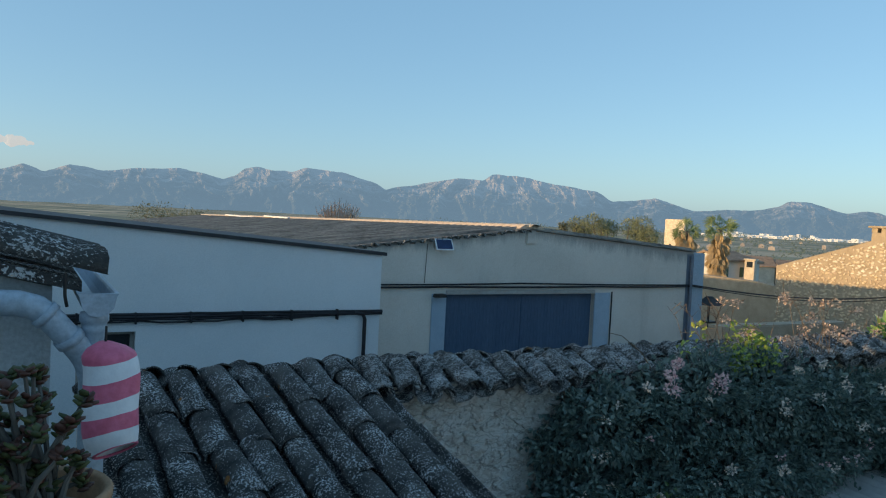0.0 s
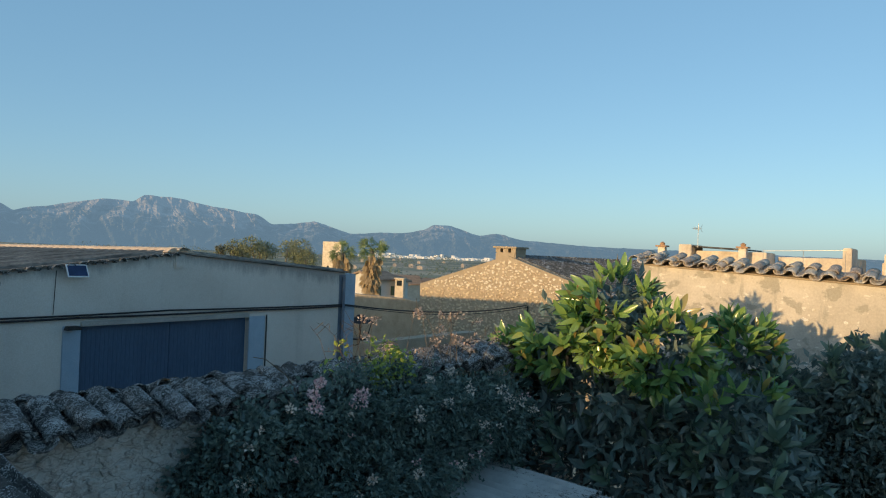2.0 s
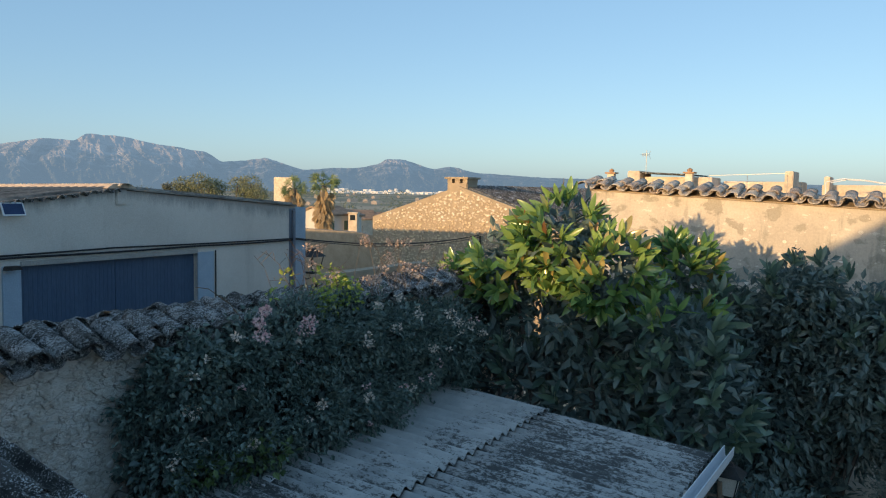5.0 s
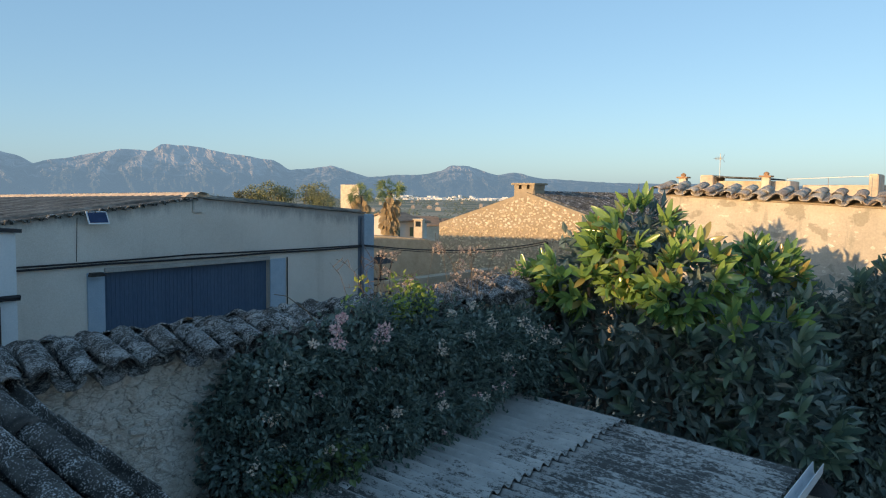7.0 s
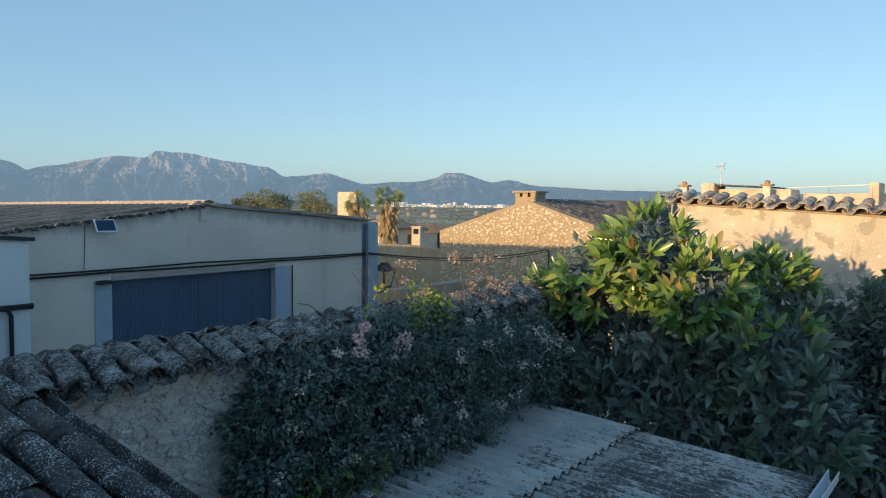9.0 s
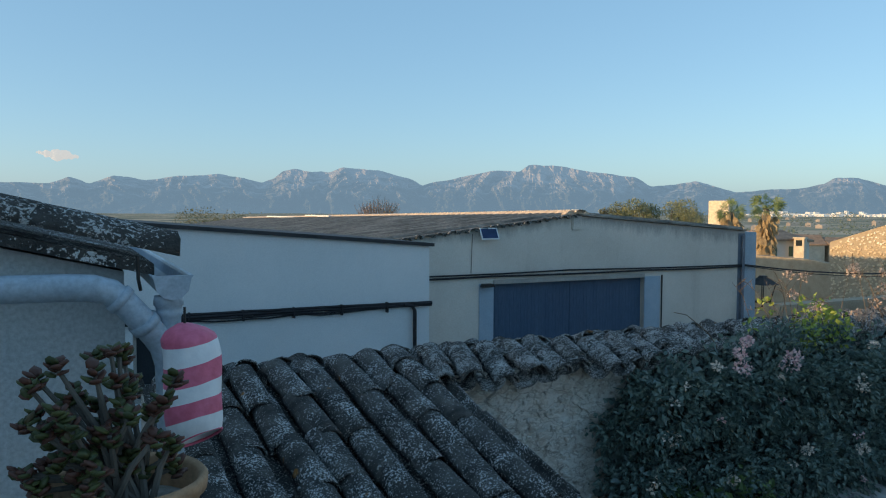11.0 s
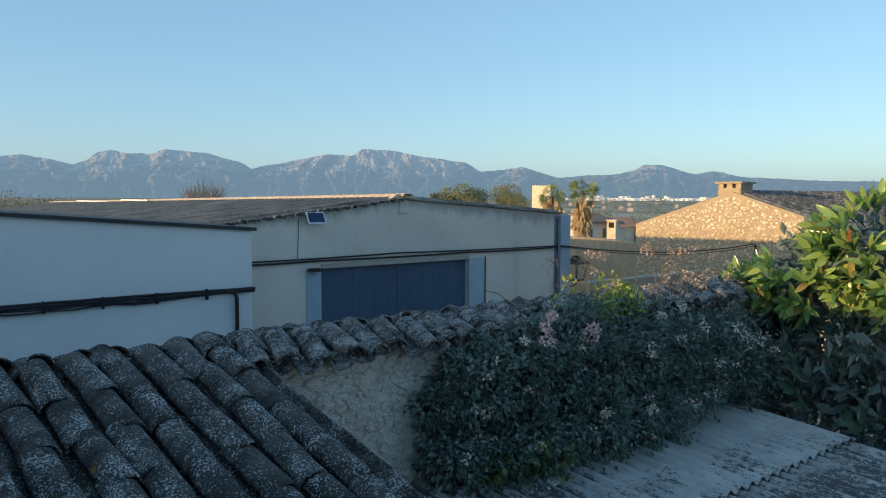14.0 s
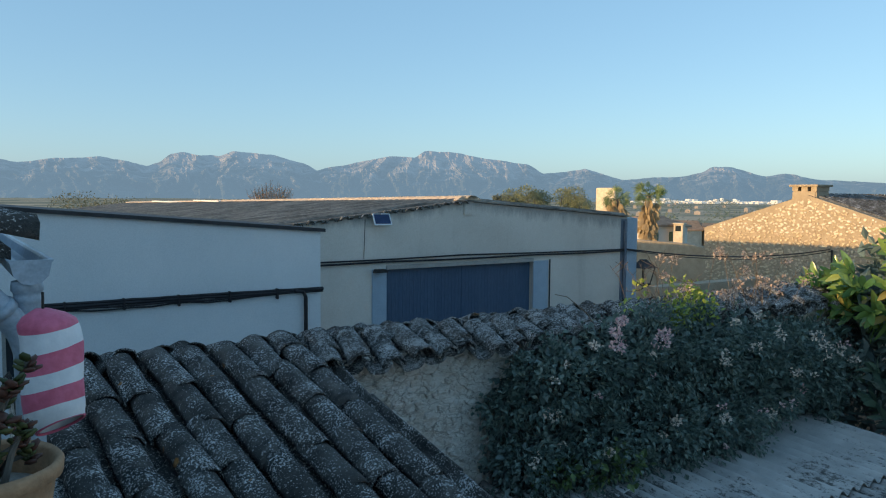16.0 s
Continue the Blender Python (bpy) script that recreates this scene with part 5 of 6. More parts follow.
for k in range(6):
    bm = bmesh.new()
    rings = []
    for j in range(7):
        f = stripes[k] + (stripes[k + 1] - stripes[k]) * j / 6
        c = top.lerp(end, f) + Vector((0.006 * math.sin(f * 6), 0, 0))
        ring = []
        for i in range(28):
            t = 2 * math.pi * i / 28
            r = sock_r(f) * 1.22 * (1 + 0.035 * math.sin(3 * t + f * 5) + 0.02 * math.sin(7 * t + f * 11))
            ring.append(bm.verts.new(c + Vector((r * math.cos(t), r * math.sin(t), 0.013 * math.cos(t) * min(1, 4 * f) - 0.026 * math.sin(t) * max(0, 2 * f - 1)))))
        rings.append(ring)
    for a, b in zip(rings, rings[1:]):
        for i in range(28):
            bm.faces.new((a[i], a[(i + 1) % 28], b[(i + 1) % 28], b[i])).smooth = True
    if k == 0:
        bm.faces.new(rings[0])
    bmesh.ops.recalc_face_normals(bm, faces=bm.faces)
    at(sock, part("stripe", bm, "sock_pink" if k % 2 == 0 else "sock_white", sock, "pink stripe" if k % 2 == 0 else "white stripe"))
rim = [end + Vector((0.0495 * math.cos(t), 0.0495 * math.sin(t), 0.013 * math.cos(t) - 0.026 * math.sin(t))) for t in (2 * math.pi * i / 24 for i in range(25))]
at(sock, part("mouth_ring", tube(rim, 0.0035, 6), "sock_pink", sock))
at(sock, part("hanger", tube([(0.089, 2.0, 4.70), (0.09, 2.0, 4.735), (0.09, 2.0, 4.7352), (0.09, 2.0, 4.75)], 0.003, 8), "iron", sock))

# ---- potted jade plant ----
PX, PY = -0.068, 1.58
solo("pier", box(PX - 0.2, PX + 0.2, PY - 0.2, PY + 0.17, 0, 4.25, 0.015), "concrete", (0, 0, 0), "concrete pier at the terrace edge", "pier", kind="structure")
pot = thing("flower_pot", (PX, PY, 4.25), "round terracotta flower pot with rolled rim", "pot")
part("body", lathe([(0.085, 0.0), (0.10, 0.05), (0.125, 0.20), (0.128, 0.225), (0.14, 0.23), (0.142, 0.25), (0.135, 0.258), (0.124, 0.25), (0.118, 0.2), (0.11, 0.19)], 40), "terracotta", pot, "", True)
part("soil", lathe([(0.117, 0.185), (0.117, 0.2), (0.06, 0.208), (0.01, 0.21)], 24), "soil", pot, "dark potting soil")
jade = thing("jade_plant", (PX, PY, 4.45), "succulent jade plant with red-edged fleshy leaves", "plant")
rng = random.Random(17)
bm = bmesh.new()
lv, lf = [], []
pod = bmesh.new()
bmesh.ops.create_icosphere(pod, subdivisions=1, radius=1)
pv = [v.co.copy() for v in pod.verts]
pf = [[v.index for v in fc.verts] for fc in pod.faces]
pod.free()
for k in range(64):
    t = rng.uniform(0, 6.28)
    lean_ = rng.uniform(0.02, 0.13)
    h = rng.uniform(0.06, 0.26) * (1.25 - lean_ * 3)
    b = Vector((rng.uniform(-0.04, 0.04), rng.uniform(-0.04, 0.04), 0))
    q = Vector((lean_ * math.cos(t) - 0.035, lean_ * math.sin(t), h))
    tube([b, b.lerp(q, 0.5) + Vector((0, 0, 0.02)), q], 0.007, 6, bm, 0.004)
    for j in range(9):
        a = j * 2.4
        up = 0.25 + 0.5 * j / 9
        way = Vector((math.cos(a) * (1 - up * 0.6), math.sin(a) * (1 - up * 0.6), up)).normalized()
        x = way
        y = Vector((-math.sin(a), math.cos(a), 0))
        z = x.cross(y)
        s = rng.uniform(0.009, 0.013)
        m = Matrix((x * s * 1.25, y * s, z * s * 0.4)).transposed()
        c0 = q + way * s * 1.1 + Vector((0, 0, rng.uniform(-0.02, 0.005)))
        base = len(lv)
        lv.extend([tuple(c0 + m @ v) for v in pv])
        lf.extend([[base + i for i in fc] for fc in pf])
tagged(part("stem_mass", bm, "bark", jade), kind="stuff")
me = bpy.data.meshes.new("leaves")
me.from_pydata(lv, [], lf)
me.shade_smooth()
tagged(part("leaves", me, "jade", jade), kind="stuff")

# ---- on the garage front ----
def cable(points, r, label, sag=0.0):
    pts = []
    for a, b in zip(points, points[1:]):
        a, b = Vector(a), Vector(b)
        for k in range(8):
            f = k / 8
            pts.append(a.lerp(b, f) - Vector((0, 0, 4 * sag * f * (1 - f))))
    pts.append(Vector(points[-1]))
    return solo("cable", tube(pts, r, 6), "cable", (0, 0, 0), label, "cable")


cable([(4.6, GY - 0.04, 3.68), (6.1, GY - 0.04, 3.67), (9.4, GY - 0.04, 3.70), (14.5, GY - 0.04, 3.66)], 0.018, "black cable run along the garage wall", 0.01)
cable([(4.6, GY - 0.05, 3.63), (7.5, GY - 0.05, 3.63), (11.5, GY - 0.05, 3.63), (14.5, GY - 0.05, 3.63)], 0.022, "black cable run along the garage wall", 0.015)
cable([(14.6, GY - 0.04, 3.66), (23.9, 13.35, 3.36)], 0.02, "black cable slung across the lane", 0.22)
cable([(14.55, GY - 0.06, 3.64), (23.88, 13.3, 3.30)], 0.012, "thin black cable slung across the lane", 0.25)
cable([(7.05, GY - 0.02, 4.5), (7.02, GY - 0.02, 3.7)], 0.006, "thin cable down the wall from the solar panel")
solo("conduit", tube([(23.92, 13.3, 3.35), (23.93, 13.28, 2.2)], 0.03, 8), "iron", (0, 0, 0), "dark conduit pipe fixed on the stone gable", "pipe")
sp = thing("solar_lamp", (7.36, GY - 0.08, 4.5), "small tilted solar panel with white frame", "solar panel")
m = pose(0, -0.08, 0, 62, 0, 0)
fr = part("frame", box(-0.2, 0.2, -0.13, 0.13, -0.012, 0.008, 0.004), "zinc", sp, "thin metal frame")
cells = part("cells", box(-0.175, 0.175, -0.105, 0.105, 0.009, 0.013), "solar", sp, "dark blue solar cells")
arm = part("bracket", tube([(0, 0.08, -0.05), (0, 0.0, 0)], 0.012, 6), "iron", sp)
fr.matrix_basis = cells.matrix_basis = m
fl = thing("wall_lamp", (7.32, GY, 3.42), "black outdoor lamp over the garage jamb", "lamp")
part("arm", box(-0.03, 0.03, -0.1, 0.0, 0.0, 0.04), "iron", fl)
part("head", prism([(-0.12, 0.0), (0.16, 0.0), (0.12, 0.07), (-0.09, 0.07)], "y", -0.2, -0.06), "iron", fl)
bird = thing("wall_bracket", (4.62, 11.0, 4.16), "dark iron bracket on the white house corner", "bracket")
part("body", tube([(-0.03, 0, 0), (0.1, 0, 0.02), (0.22, 0, -0.02)], 0.035, 8, None, 0.015), "iron", bird)
solo("conduit", tube([(12.0, GY - 0.02, 3.5), (12.0, GY - 0.02, 1.6)], 0.015, 6), "iron", (0, 0, 0), "thin conduit beside the blue door jamb", "pipe")

# ---- street lantern on the garage corner ----
lan = thing("street_lamp", (15.35, 13.6, 2.9), "black four-sided wrought iron street lantern", "street lamp")
part("bracket", tube([(-0.36, 0.1, -0.25), (-0.2, 0, -0.36), (0.0, 0, -0.32), (0.0, 0, -0.2)], 0.018, 8), "iron", lan)
bm = bmesh.new()
for a, b, z0, z1 in ((0.27, 0.1, 0.24, 0.40), (0.1, 0.06, 0.40, 0.46)):
    lo = [bm.verts.new((sx * a, sy * a, z0)) for sx, sy in ((-1, -1), (1, -1), (1, 1), (-1, 1))]
    hi = [bm.verts.new((sx * b, sy * b, z1)) for sx, sy in ((-1, -1), (1, -1), (1, 1), (-1, 1))]
    bm.faces.new(lo[::-1]), bm.faces.new(hi)
    for i in range(4):
        bm.faces.new((lo[i], lo[(i + 1) % 4], hi[(i + 1) % 4], hi[i]))
part("roof", bm, "iron", lan)
for sx, sy in ((-1, -1), (1, -1), (1, 1), (-1, 1)):
    part("post", tube([(sx * 0.13, sy * 0.13, -0.18), (sx * 0.21, sy * 0.21, 0.24)], 0.014, 6), "iron", lan)
part("base", box(-0.15, 0.15, -0.15, 0.15, -0.22, -0.17, 0.01), "iron", lan)

# ---- lantern under the gutter of the lean-to ----
ln = thing("lantern", (8.42, 1.42, 1.80), "small black yard lantern with milky glass", "lamp")


def frustum(a, b, z0, z1):
    bm = bmesh.new()
    lo = [bm.verts.new((sx * a, sy * a, z0)) for sx, sy in ((-1, -1), (1, -1), (1, 1), (-1, 1))]
    hi = [bm.verts.new((sx * b, sy * b, z1)) for sx, sy in ((-1, -1), (1, -1), (1, 1), (-1, 1))]
    bm.faces.new(lo[::-1]), bm.faces.new(hi)
    for i in range(4):
        bm.faces.new((lo[i], lo[(i + 1) % 4], hi[(i + 1) % 4], hi[i]))
    return bm


part("glass", frustum(0.06, 0.105, 0.0, 0.22), "milk_glass", ln, "milky glass body")
for sx, sy in ((-1, -1), (1, -1), (1, 1), (-1, 1)):
    part("post", tube([(sx * 0.062, sy * 0.062, -0.01), (sx * 0.108, sy * 0.108, 0.22)], 0.007, 5), "iron", ln)
part("base", frustum(0.05, 0.068, -0.03, -0.002), "iron", ln)
part("roof", frustum(0.15, 0.05, 0.222, 0.32), "iron", ln)
part("finial", frustum(0.045, 0.02, 0.322, 0.36), "iron", ln)
part("arm", tube([(-0.4, 0.4, 0.2), (-0.2, 0.2, 0.37), (0, 0, 0.34)], 0.012, 6), "iron", ln)
lad = thing("ladder", (8.14, 1.62, 0), "old wooden ladder leaning under the gutter", "ladder")
for dy in (-0.16, 0.0):
    part("rail", tube([(0.14, dy - 0.05, 0.05), (0, dy, 2.02)], 0.026, 6), "twig", lad, "weathered round pole")
for k in range(7):
    z = 0.3 + 0.26 * k
    x = 0.14 * (1 - z / 2.02)
    part("rung", tube([(x, -0.2, z), (x, 0.0, z)], 0.014, 6), "twig", lad)
solo("patch", prism([(4.55, 4.35), (4.8, 4.42), (4.75, 4.52), (4.6, 4.5)], "z", 2.485, 2.492), "sock_white", (0, 0, 0), "scrap of white plastic lying on the corrugated roof", "scrap")

# ---- stones of the gable ----
rng = random.Random(71)
def stone_mesh(seed, name="stone"):
    r = random.Random(seed)
    bm = bmesh.new()
    n = 7
    a = [bm.verts.new((0.0, 0.5 * math.cos(6.283 * k / n) * r.uniform(0.8, 1.1), 0.5 * math.sin(6.283 * k / n) * r.uniform(0.75, 1.1))) for k in range(n)]
    b = [bm.verts.new((-1.0, v.co.y * 0.72, v.co.z * 0.72)) for v in a]
    bm.faces.new(b)
    for k in range(n):
        bm.faces.new((a[k], a[(k + 1) % n], b[(k + 1) % n], b[k]))
    bmesh.ops.recalc_face_normals(bm, faces=bm.faces)
    return mesh_of(name, bm)
STONES = [stone_mesh(s) for s in range(7)]
for me in STONES:
    me.materials.append(M["stone"])
places = []
y = SYR + 0.15
while y < SYL - 0.1:
    z = 1.8
    while z < SR - sl * abs(y - SYM) - 0.12:
        places.append((y + rng.uniform(-0.07, 0.07), z + rng.uniform(-0.06, 0.06)))
        z += rng.uniform(0.09, 0.14)
    y += 0.13
places.sort(key=lambda p: -p[1])
jv, jf = [], []
for n, (y, z) in enumerate(places):
    w, h = rng.uniform(0.06, 0.18), rng.uniform(0.05, 0.12)
    m = Matrix.Translation((SX + 0.005, y, z)) @ Matrix.Rotation(rng.uniform(-0.5, 0.5), 4, "X") @ Matrix.Diagonal((rng.uniform(0.02, 0.04), w, h, 1))
    me = rng.choice(STONES)
    if n < 300:
        ob = new("stone", me)
        ob.parent = stone
        ob.matrix_parent_inverse = Matrix.Translation(-stone.location)
        ob.matrix_basis = m
    else:
        base = len(jv)
        jv.extend([tuple(m @ v.co) for v in me.vertices])
        jf.extend([[base + i for i in p.vertices] for p in me.polygons])
me = bpy.data.meshes.new("stonework")
me.from_pydata(jv, [], jf)
at(stone, tagged(part("stonework", me, "stone", stone), kind="stuff"))

# ---- stones that show through the boundary wall ----
CHIPS = [stone_mesh(s + 20) for s in range(6)]
for me in CHIPS:
    me.materials.append(M["chip"])
for k in range(260):
    y, z = rng.uniform(-5.5, 5.1), rng.uniform(0.5, 4.5)
    ob = new("stone", rng.choice(CHIPS))
    ob.parent = bigwall
    ob.matrix_basis = Matrix.Translation((BX + 0.004, y, z)) @ Matrix.Rotation(rng.uniform(-0.6, 0.6), 4, "X") @ Matrix.Diagonal((rng.uniform(0.004, 0.012), rng.uniform(0.04, 0.15), rng.uniform(0.03, 0.10), 1))

# ---- painted panel on the boundary wall ----
mu = thing("painted_panel", (BX - 0.05, -1.7, 1.95), "painted wooden panel in red, grey and dark green", "panel")
part("board", box(-0.0, 0.045, -0.6, 0.6, -0.64, 0.64), "grey_paint", mu)
def wave(y, a):
    return a + 0.05 * math.sin(y * 3 + 0.5) - 0.10 * y
n = 24
ys = [-0.6 + 1.2 * k / n for k in range(n + 1)]
part("red_field", prism([(y, wave(y, 0.32)) for y in ys] + [(0.6, 0.64), (-0.6, 0.64)], "x", -0.006, 0.0), "red", mu, "red sky of the painting")
part("green_field", prism([(-0.6, -0.64), (0.6, -0.64)] + [(y, wave(y, 0.2)) for y in ys[::-1]], "x", -0.006, 0.0), "green", mu, "dark green lower field")
part("white_fleck", prism([(-0.6, 0.22), (-0.36, 0.2), (-0.42, 0.27), (-0.6, 0.28)], "x", -0.01, -0.006), "sock_white", mu, "white painted crest")
solo("wall_plinth", box(BX - 0.12, BX, -3.6, -0.8, 0, 1.2, 0.03), "plaster", (0, 0, 0), "plastered plinth below the painted panel", "wall", kind="structure")

# ---- bare pruned trunks, shrubs and lemon bush by the wall ----
for foot, line in (((13.4, -3.25, 0.0), ((0, 0, 0), (0, 0.2, 0.9), (0, 0.36, 1.55), (0, 0.70, 2.25), (0.02, 0.87, 2.7), (0, 0.95, 3.04))),
                   ((13.1, -3.3, 0.0), ((0, 0, 0), (0, 0.05, 1.2), (0.02, 0.1, 2.2), (0, 0.16, 3.3)))):
    t = thing("pruned_trunk", foot, "bare pruned tree trunk leaning by the wall", "tree trunk", "pruned trunks")
    part("trunk", tube(line, 0.095, 10, None, 0.06), "bark", t)
    head = Vector(line[-1])
    part("pollard_head", lathe([(0.05, -0.06), (0.085, -0.02), (0.09, 0.03), (0.06, 0.07), (0.01, 0.08)], 9), "bark", t).location = head
    for k in range(5):
        a = head - Vector((0, 0.03, 0.1 + 0.17 * k))
        part("stub", tube([a, a + Vector((-0.075, 0.05 * (-1) ** k, 0.035))], 0.03, 6, None, 0.024), "chip", t, "pale pruning stub")

shrub = thing("grey_shrub", (11.4, -0.7, 0), "loose grey-leaved shrub with bare twigs", "shrub")
SB = [(11.4, -0.15, 1.2, 0.55, 0.5, 0.75), (11.4, -0.3, 1.65, 0.55, 0.55, 0.7), (11.4, -0.9, 1.6, 0.6, 0.6, 0.7), (11.5, -1.4, 1.25, 0.55, 0.5, 0.65), (11.2, -0.75, 0.7, 0.6, 0.85, 0.6)]
bm = bmesh.new()
for k in range(150):
    b = rng.choice(SB)
    t = Vector((b[0] + rng.uniform(-1, 1) * b[3], b[1] + rng.uniform(-1, 1) * b[4], b[2] + rng.uniform(0.2, 1.1) * b[5]))
    q = Vector((11.4 + rng.uniform(-0.2, 0.2), b[1] * 0.6 - 0.3, 0.1))
    tube([q, q.lerp(t, 0.6) + Vector((0, 0, 0.1)), t], 0.008, 4, bm, 0.003)
at(shrub, tagged(part("twig_mass", bm, "grey_twig", shrub), kind="stuff"))
v, f = leaf_cloud(SB, 7500, 0.085, gr, 3.4, 0.3, -0.4)
at(shrub, tagged(part("foliage", cloud_mesh("foliage", v, f), "olive", shrub), kind="stuff"))

lem = thing("lemon_bush", (10.6, -2.6, 0), "young lemon bush with bright leaves and yellow fruit", "bush")
LB = [(10.6, -2.2, 1.75, 0.4, 0.35, 0.5), (10.6, -2.75, 1.5, 0.5, 0.5, 0.5), (10.5, -2.4, 1.0, 0.6, 0.6, 0.5), (10.6, -3.2, 1.6, 0.5, 0.5, 0.6)]
part("trunk", limbs(rng, (0, 0, 0), [(b[0] - 10.6, b[1] + 2.6, b[2]) for b in LB], 0.03), "bark", lem)
v, f = leaf_cloud(LB, 3000, 0.10, gr, 2.0, 0.35, 0.1)
at(lem, tagged(part("foliage", cloud_mesh("foliage", v, f), "lemon_leaf", lem), kind="stuff"))
for k in range(4):
    b = rng.choice(LB)
    bm = bmesh.new()
    bmesh.ops.create_uvsphere(bm, u_segments=10, v_segments=8, radius=0.027)
    for vv in bm.verts:
        vv.co.z *= 1.3
    ob = at(lem, part("lemon", bm, "lemon", lem, "yellow lemon", True))
    ob.location = (b[0] - b[3] * 0.8, b[1] + rng.uniform(-0.3, 0.3), b[2] - rng.uniform(0, 0.3))
low = solo("low_bushes", *(lambda vf: (cloud_mesh("low_bushes", *vf),))(leaf_cloud([(11.3, 1.4, 2.3, 0.45, 0.5, 0.6), (11.2, 1.7, 1.5, 0.5, 0.4, 0.7), (9.2, 1.2, 0.9, 0.5, 0.6, 0.9), (9.9, 1.0, 0.7, 0.6, 0.5, 0.8), (10.5, 2.3, 1.0, 0.8, 0.6, 1.0), (12.9, 2.4, 1.3, 0.7, 1.0, 1.2), (12.9, 3.9, 1.6, 0.7, 1.2, 1.6), (12.9, 5.2, 1.5, 0.8, 1.2, 1.5)], 13000, 0.12, gr, 2.0, 0.3, 0.2)), "citrus", (0, 0, 0), "dark undergrowth below the trees", "bushes", kind="stuff")

# ---- tower, palms and houses beyond the lane ----
tower = thing("tower", (57.7, 55.4, -3), "square sandstone tower with small openings", "tower")
rot = pose(0, 0, 0, 0, 0, 20)
tb = part("body", box(-1.02, 1.02, -1.02, 1.02, 0, 8.95, 0.04), "stone", tower)
tb.matrix_basis = rot
# no holes are cut: near-black slabs paint the shade of the openings
for x0, z0, w, h in ((-0.62, 6.9, 0.13, 0.9), (-0.2, 6.9, 0.13, 0.9), (0.35, 6.2, 0.1, 0.25)):
    ob = part("opening", box(-1.05, -0.97, x0 - w, x0 + w, z0, z0 + h), "glass", tower, "dark slab for the shade in an opening")
    ob.matrix_basis = rot
    ob = part("opening", box(x0 - w, x0 + w, -1.05, -0.97, z0, z0 + h), "glass", tower, "dark slab for the shade in an opening")
    ob.matrix_basis = rot


def palm_tree(x, y, foot, top, crown, skirt, size, label, seed):
    """A fan palm: ragged round head of stiff fans and a narrow skirt of dead ones down the trunk."""
    r = random.Random(seed)
    p = thing("palm_tree", (x, y, foot), label, "palm", "fan palms")
    h = top - foot - crown
    part("trunk", tube([(0, 0, 0), (0.05, 0, h * 0.5), (0, 0.03, h)], 0.30 * size, 10, None, 0.22 * size), "bark", p)
    for mat, n, name in (("palm", 30, "frond"), ("palm_dead", 100, "dead_frond")):
        for k in range(n):
            t = k * 2.4 + r.uniform(-0.3, 0.3)
            live = name == "frond"
            e = math.asin(r.uniform(-0.45, 1.0)) if live else r.uniform(-1.5, -0.95)
            way = Vector((math.cos(t) * math.cos(e), math.sin(t) * math.cos(e), math.sin(e)))
            L = crown * r.uniform(0.8, 1.1) if live else 1.45 * size * r.uniform(0.7, 1.1)
            side_ = way.cross(Vector((r.uniform(-1, 1), r.uniform(-1, 1), r.uniform(-0.3, 1))))
            side_ = side_.normalized() if side_.length > 0.1 else Vector((1, 0, 0))
            bm = bmesh.new()
            o = Vector((0, 0, h)) if live else Vector((0.28 * size * math.cos(t), 0.28 * size * math.sin(t), h - skirt * r.random()))
            stem = o + way * L * (0.5 if live else 0.42)
            tube([o, stem], 0.022, 3, bm)
            for i in range(13):
                a = (i / 12 - 0.5) * (2.3 if live else 1.2)
                d = way * math.cos(a) + side_ * math.sin(a)
                long = L * (0.58 - 0.12 * abs(a)) * r.uniform(0.85, 1.1)
                q1 = stem + d * long * 0.55
                q2 = stem + d * long - Vector((0, 0, long * r.uniform(0.08, 0.3)))
                w = (side_ * math.cos(a) - way * math.sin(a)) * (0.024 if live else 0.05)
                bm.faces.new([bm.verts.new(c) for c in (stem, q1 + w, q2, q1 - w)])
            part(name, bm, mat, p)
    return p


palm_tree(40.2, 35.0, -2.5, 6.47, 1.32, 2.9, 0.74, "tall fan palm with a skirt of dead fronds", 3)
palm_tree(52.4, 49.4, -3.0, 6.35, 1.5, 1.0, 1.0, "shorter fan palm beside the tower", 9)


def small_house(name, x, y, w, d, base, eave, ridge, label, turn=0, mat="village", windows=()):
    h = thing(name, (x, y, base), label, "house", "village houses")
    e, r = eave - base, ridge - base
    part("wall", prism([(-d / 2, 0), (d / 2, 0), (d / 2, e), (0, r), (-d / 2, e)], "x", -w / 2, w / 2), mat, h)
    s = (r - e) / (d / 2)
    o = 0.25
    part("roof", prism([(-d / 2 - o, e - s * o + 0.02), (0, r + 0.02), (d / 2 + o, e - s * o + 0.02), (d / 2 + o, e - s * o + 0.16), (0, r + 0.16), (-d / 2 - o, e - s * o + 0.16)], "x", -w / 2 - 0.2, w / 2 + 0.2), "roof_brown", h, "tiled roof")
    for face, p, z0, ww, hh in windows:
        if face == "x":
            b = box(-w / 2 - 0.03, -w / 2 + 0.05, p - ww / 2, p + ww / 2, z0, z0 + hh)
        else:
            b = box(p - ww / 2, p + ww / 2, -d / 2 - 0.03, -d / 2 + 0.05, z0, z0 + hh)
        part("window", b, "shutter", h, "green shuttered window")
    h.rotation_euler = (0, 0, radians(turn))
    return h


small_house("village_house", 44.34, 38.5, 2.77, 3.0, -2.5, 2.95, 3.45, "plain two-storey village house with green shutters", 0, "village_white", (("y", -0.94, 4.30, 0.4, 0.7), ("y", 0.64, 4.30, 0.4, 0.7)))
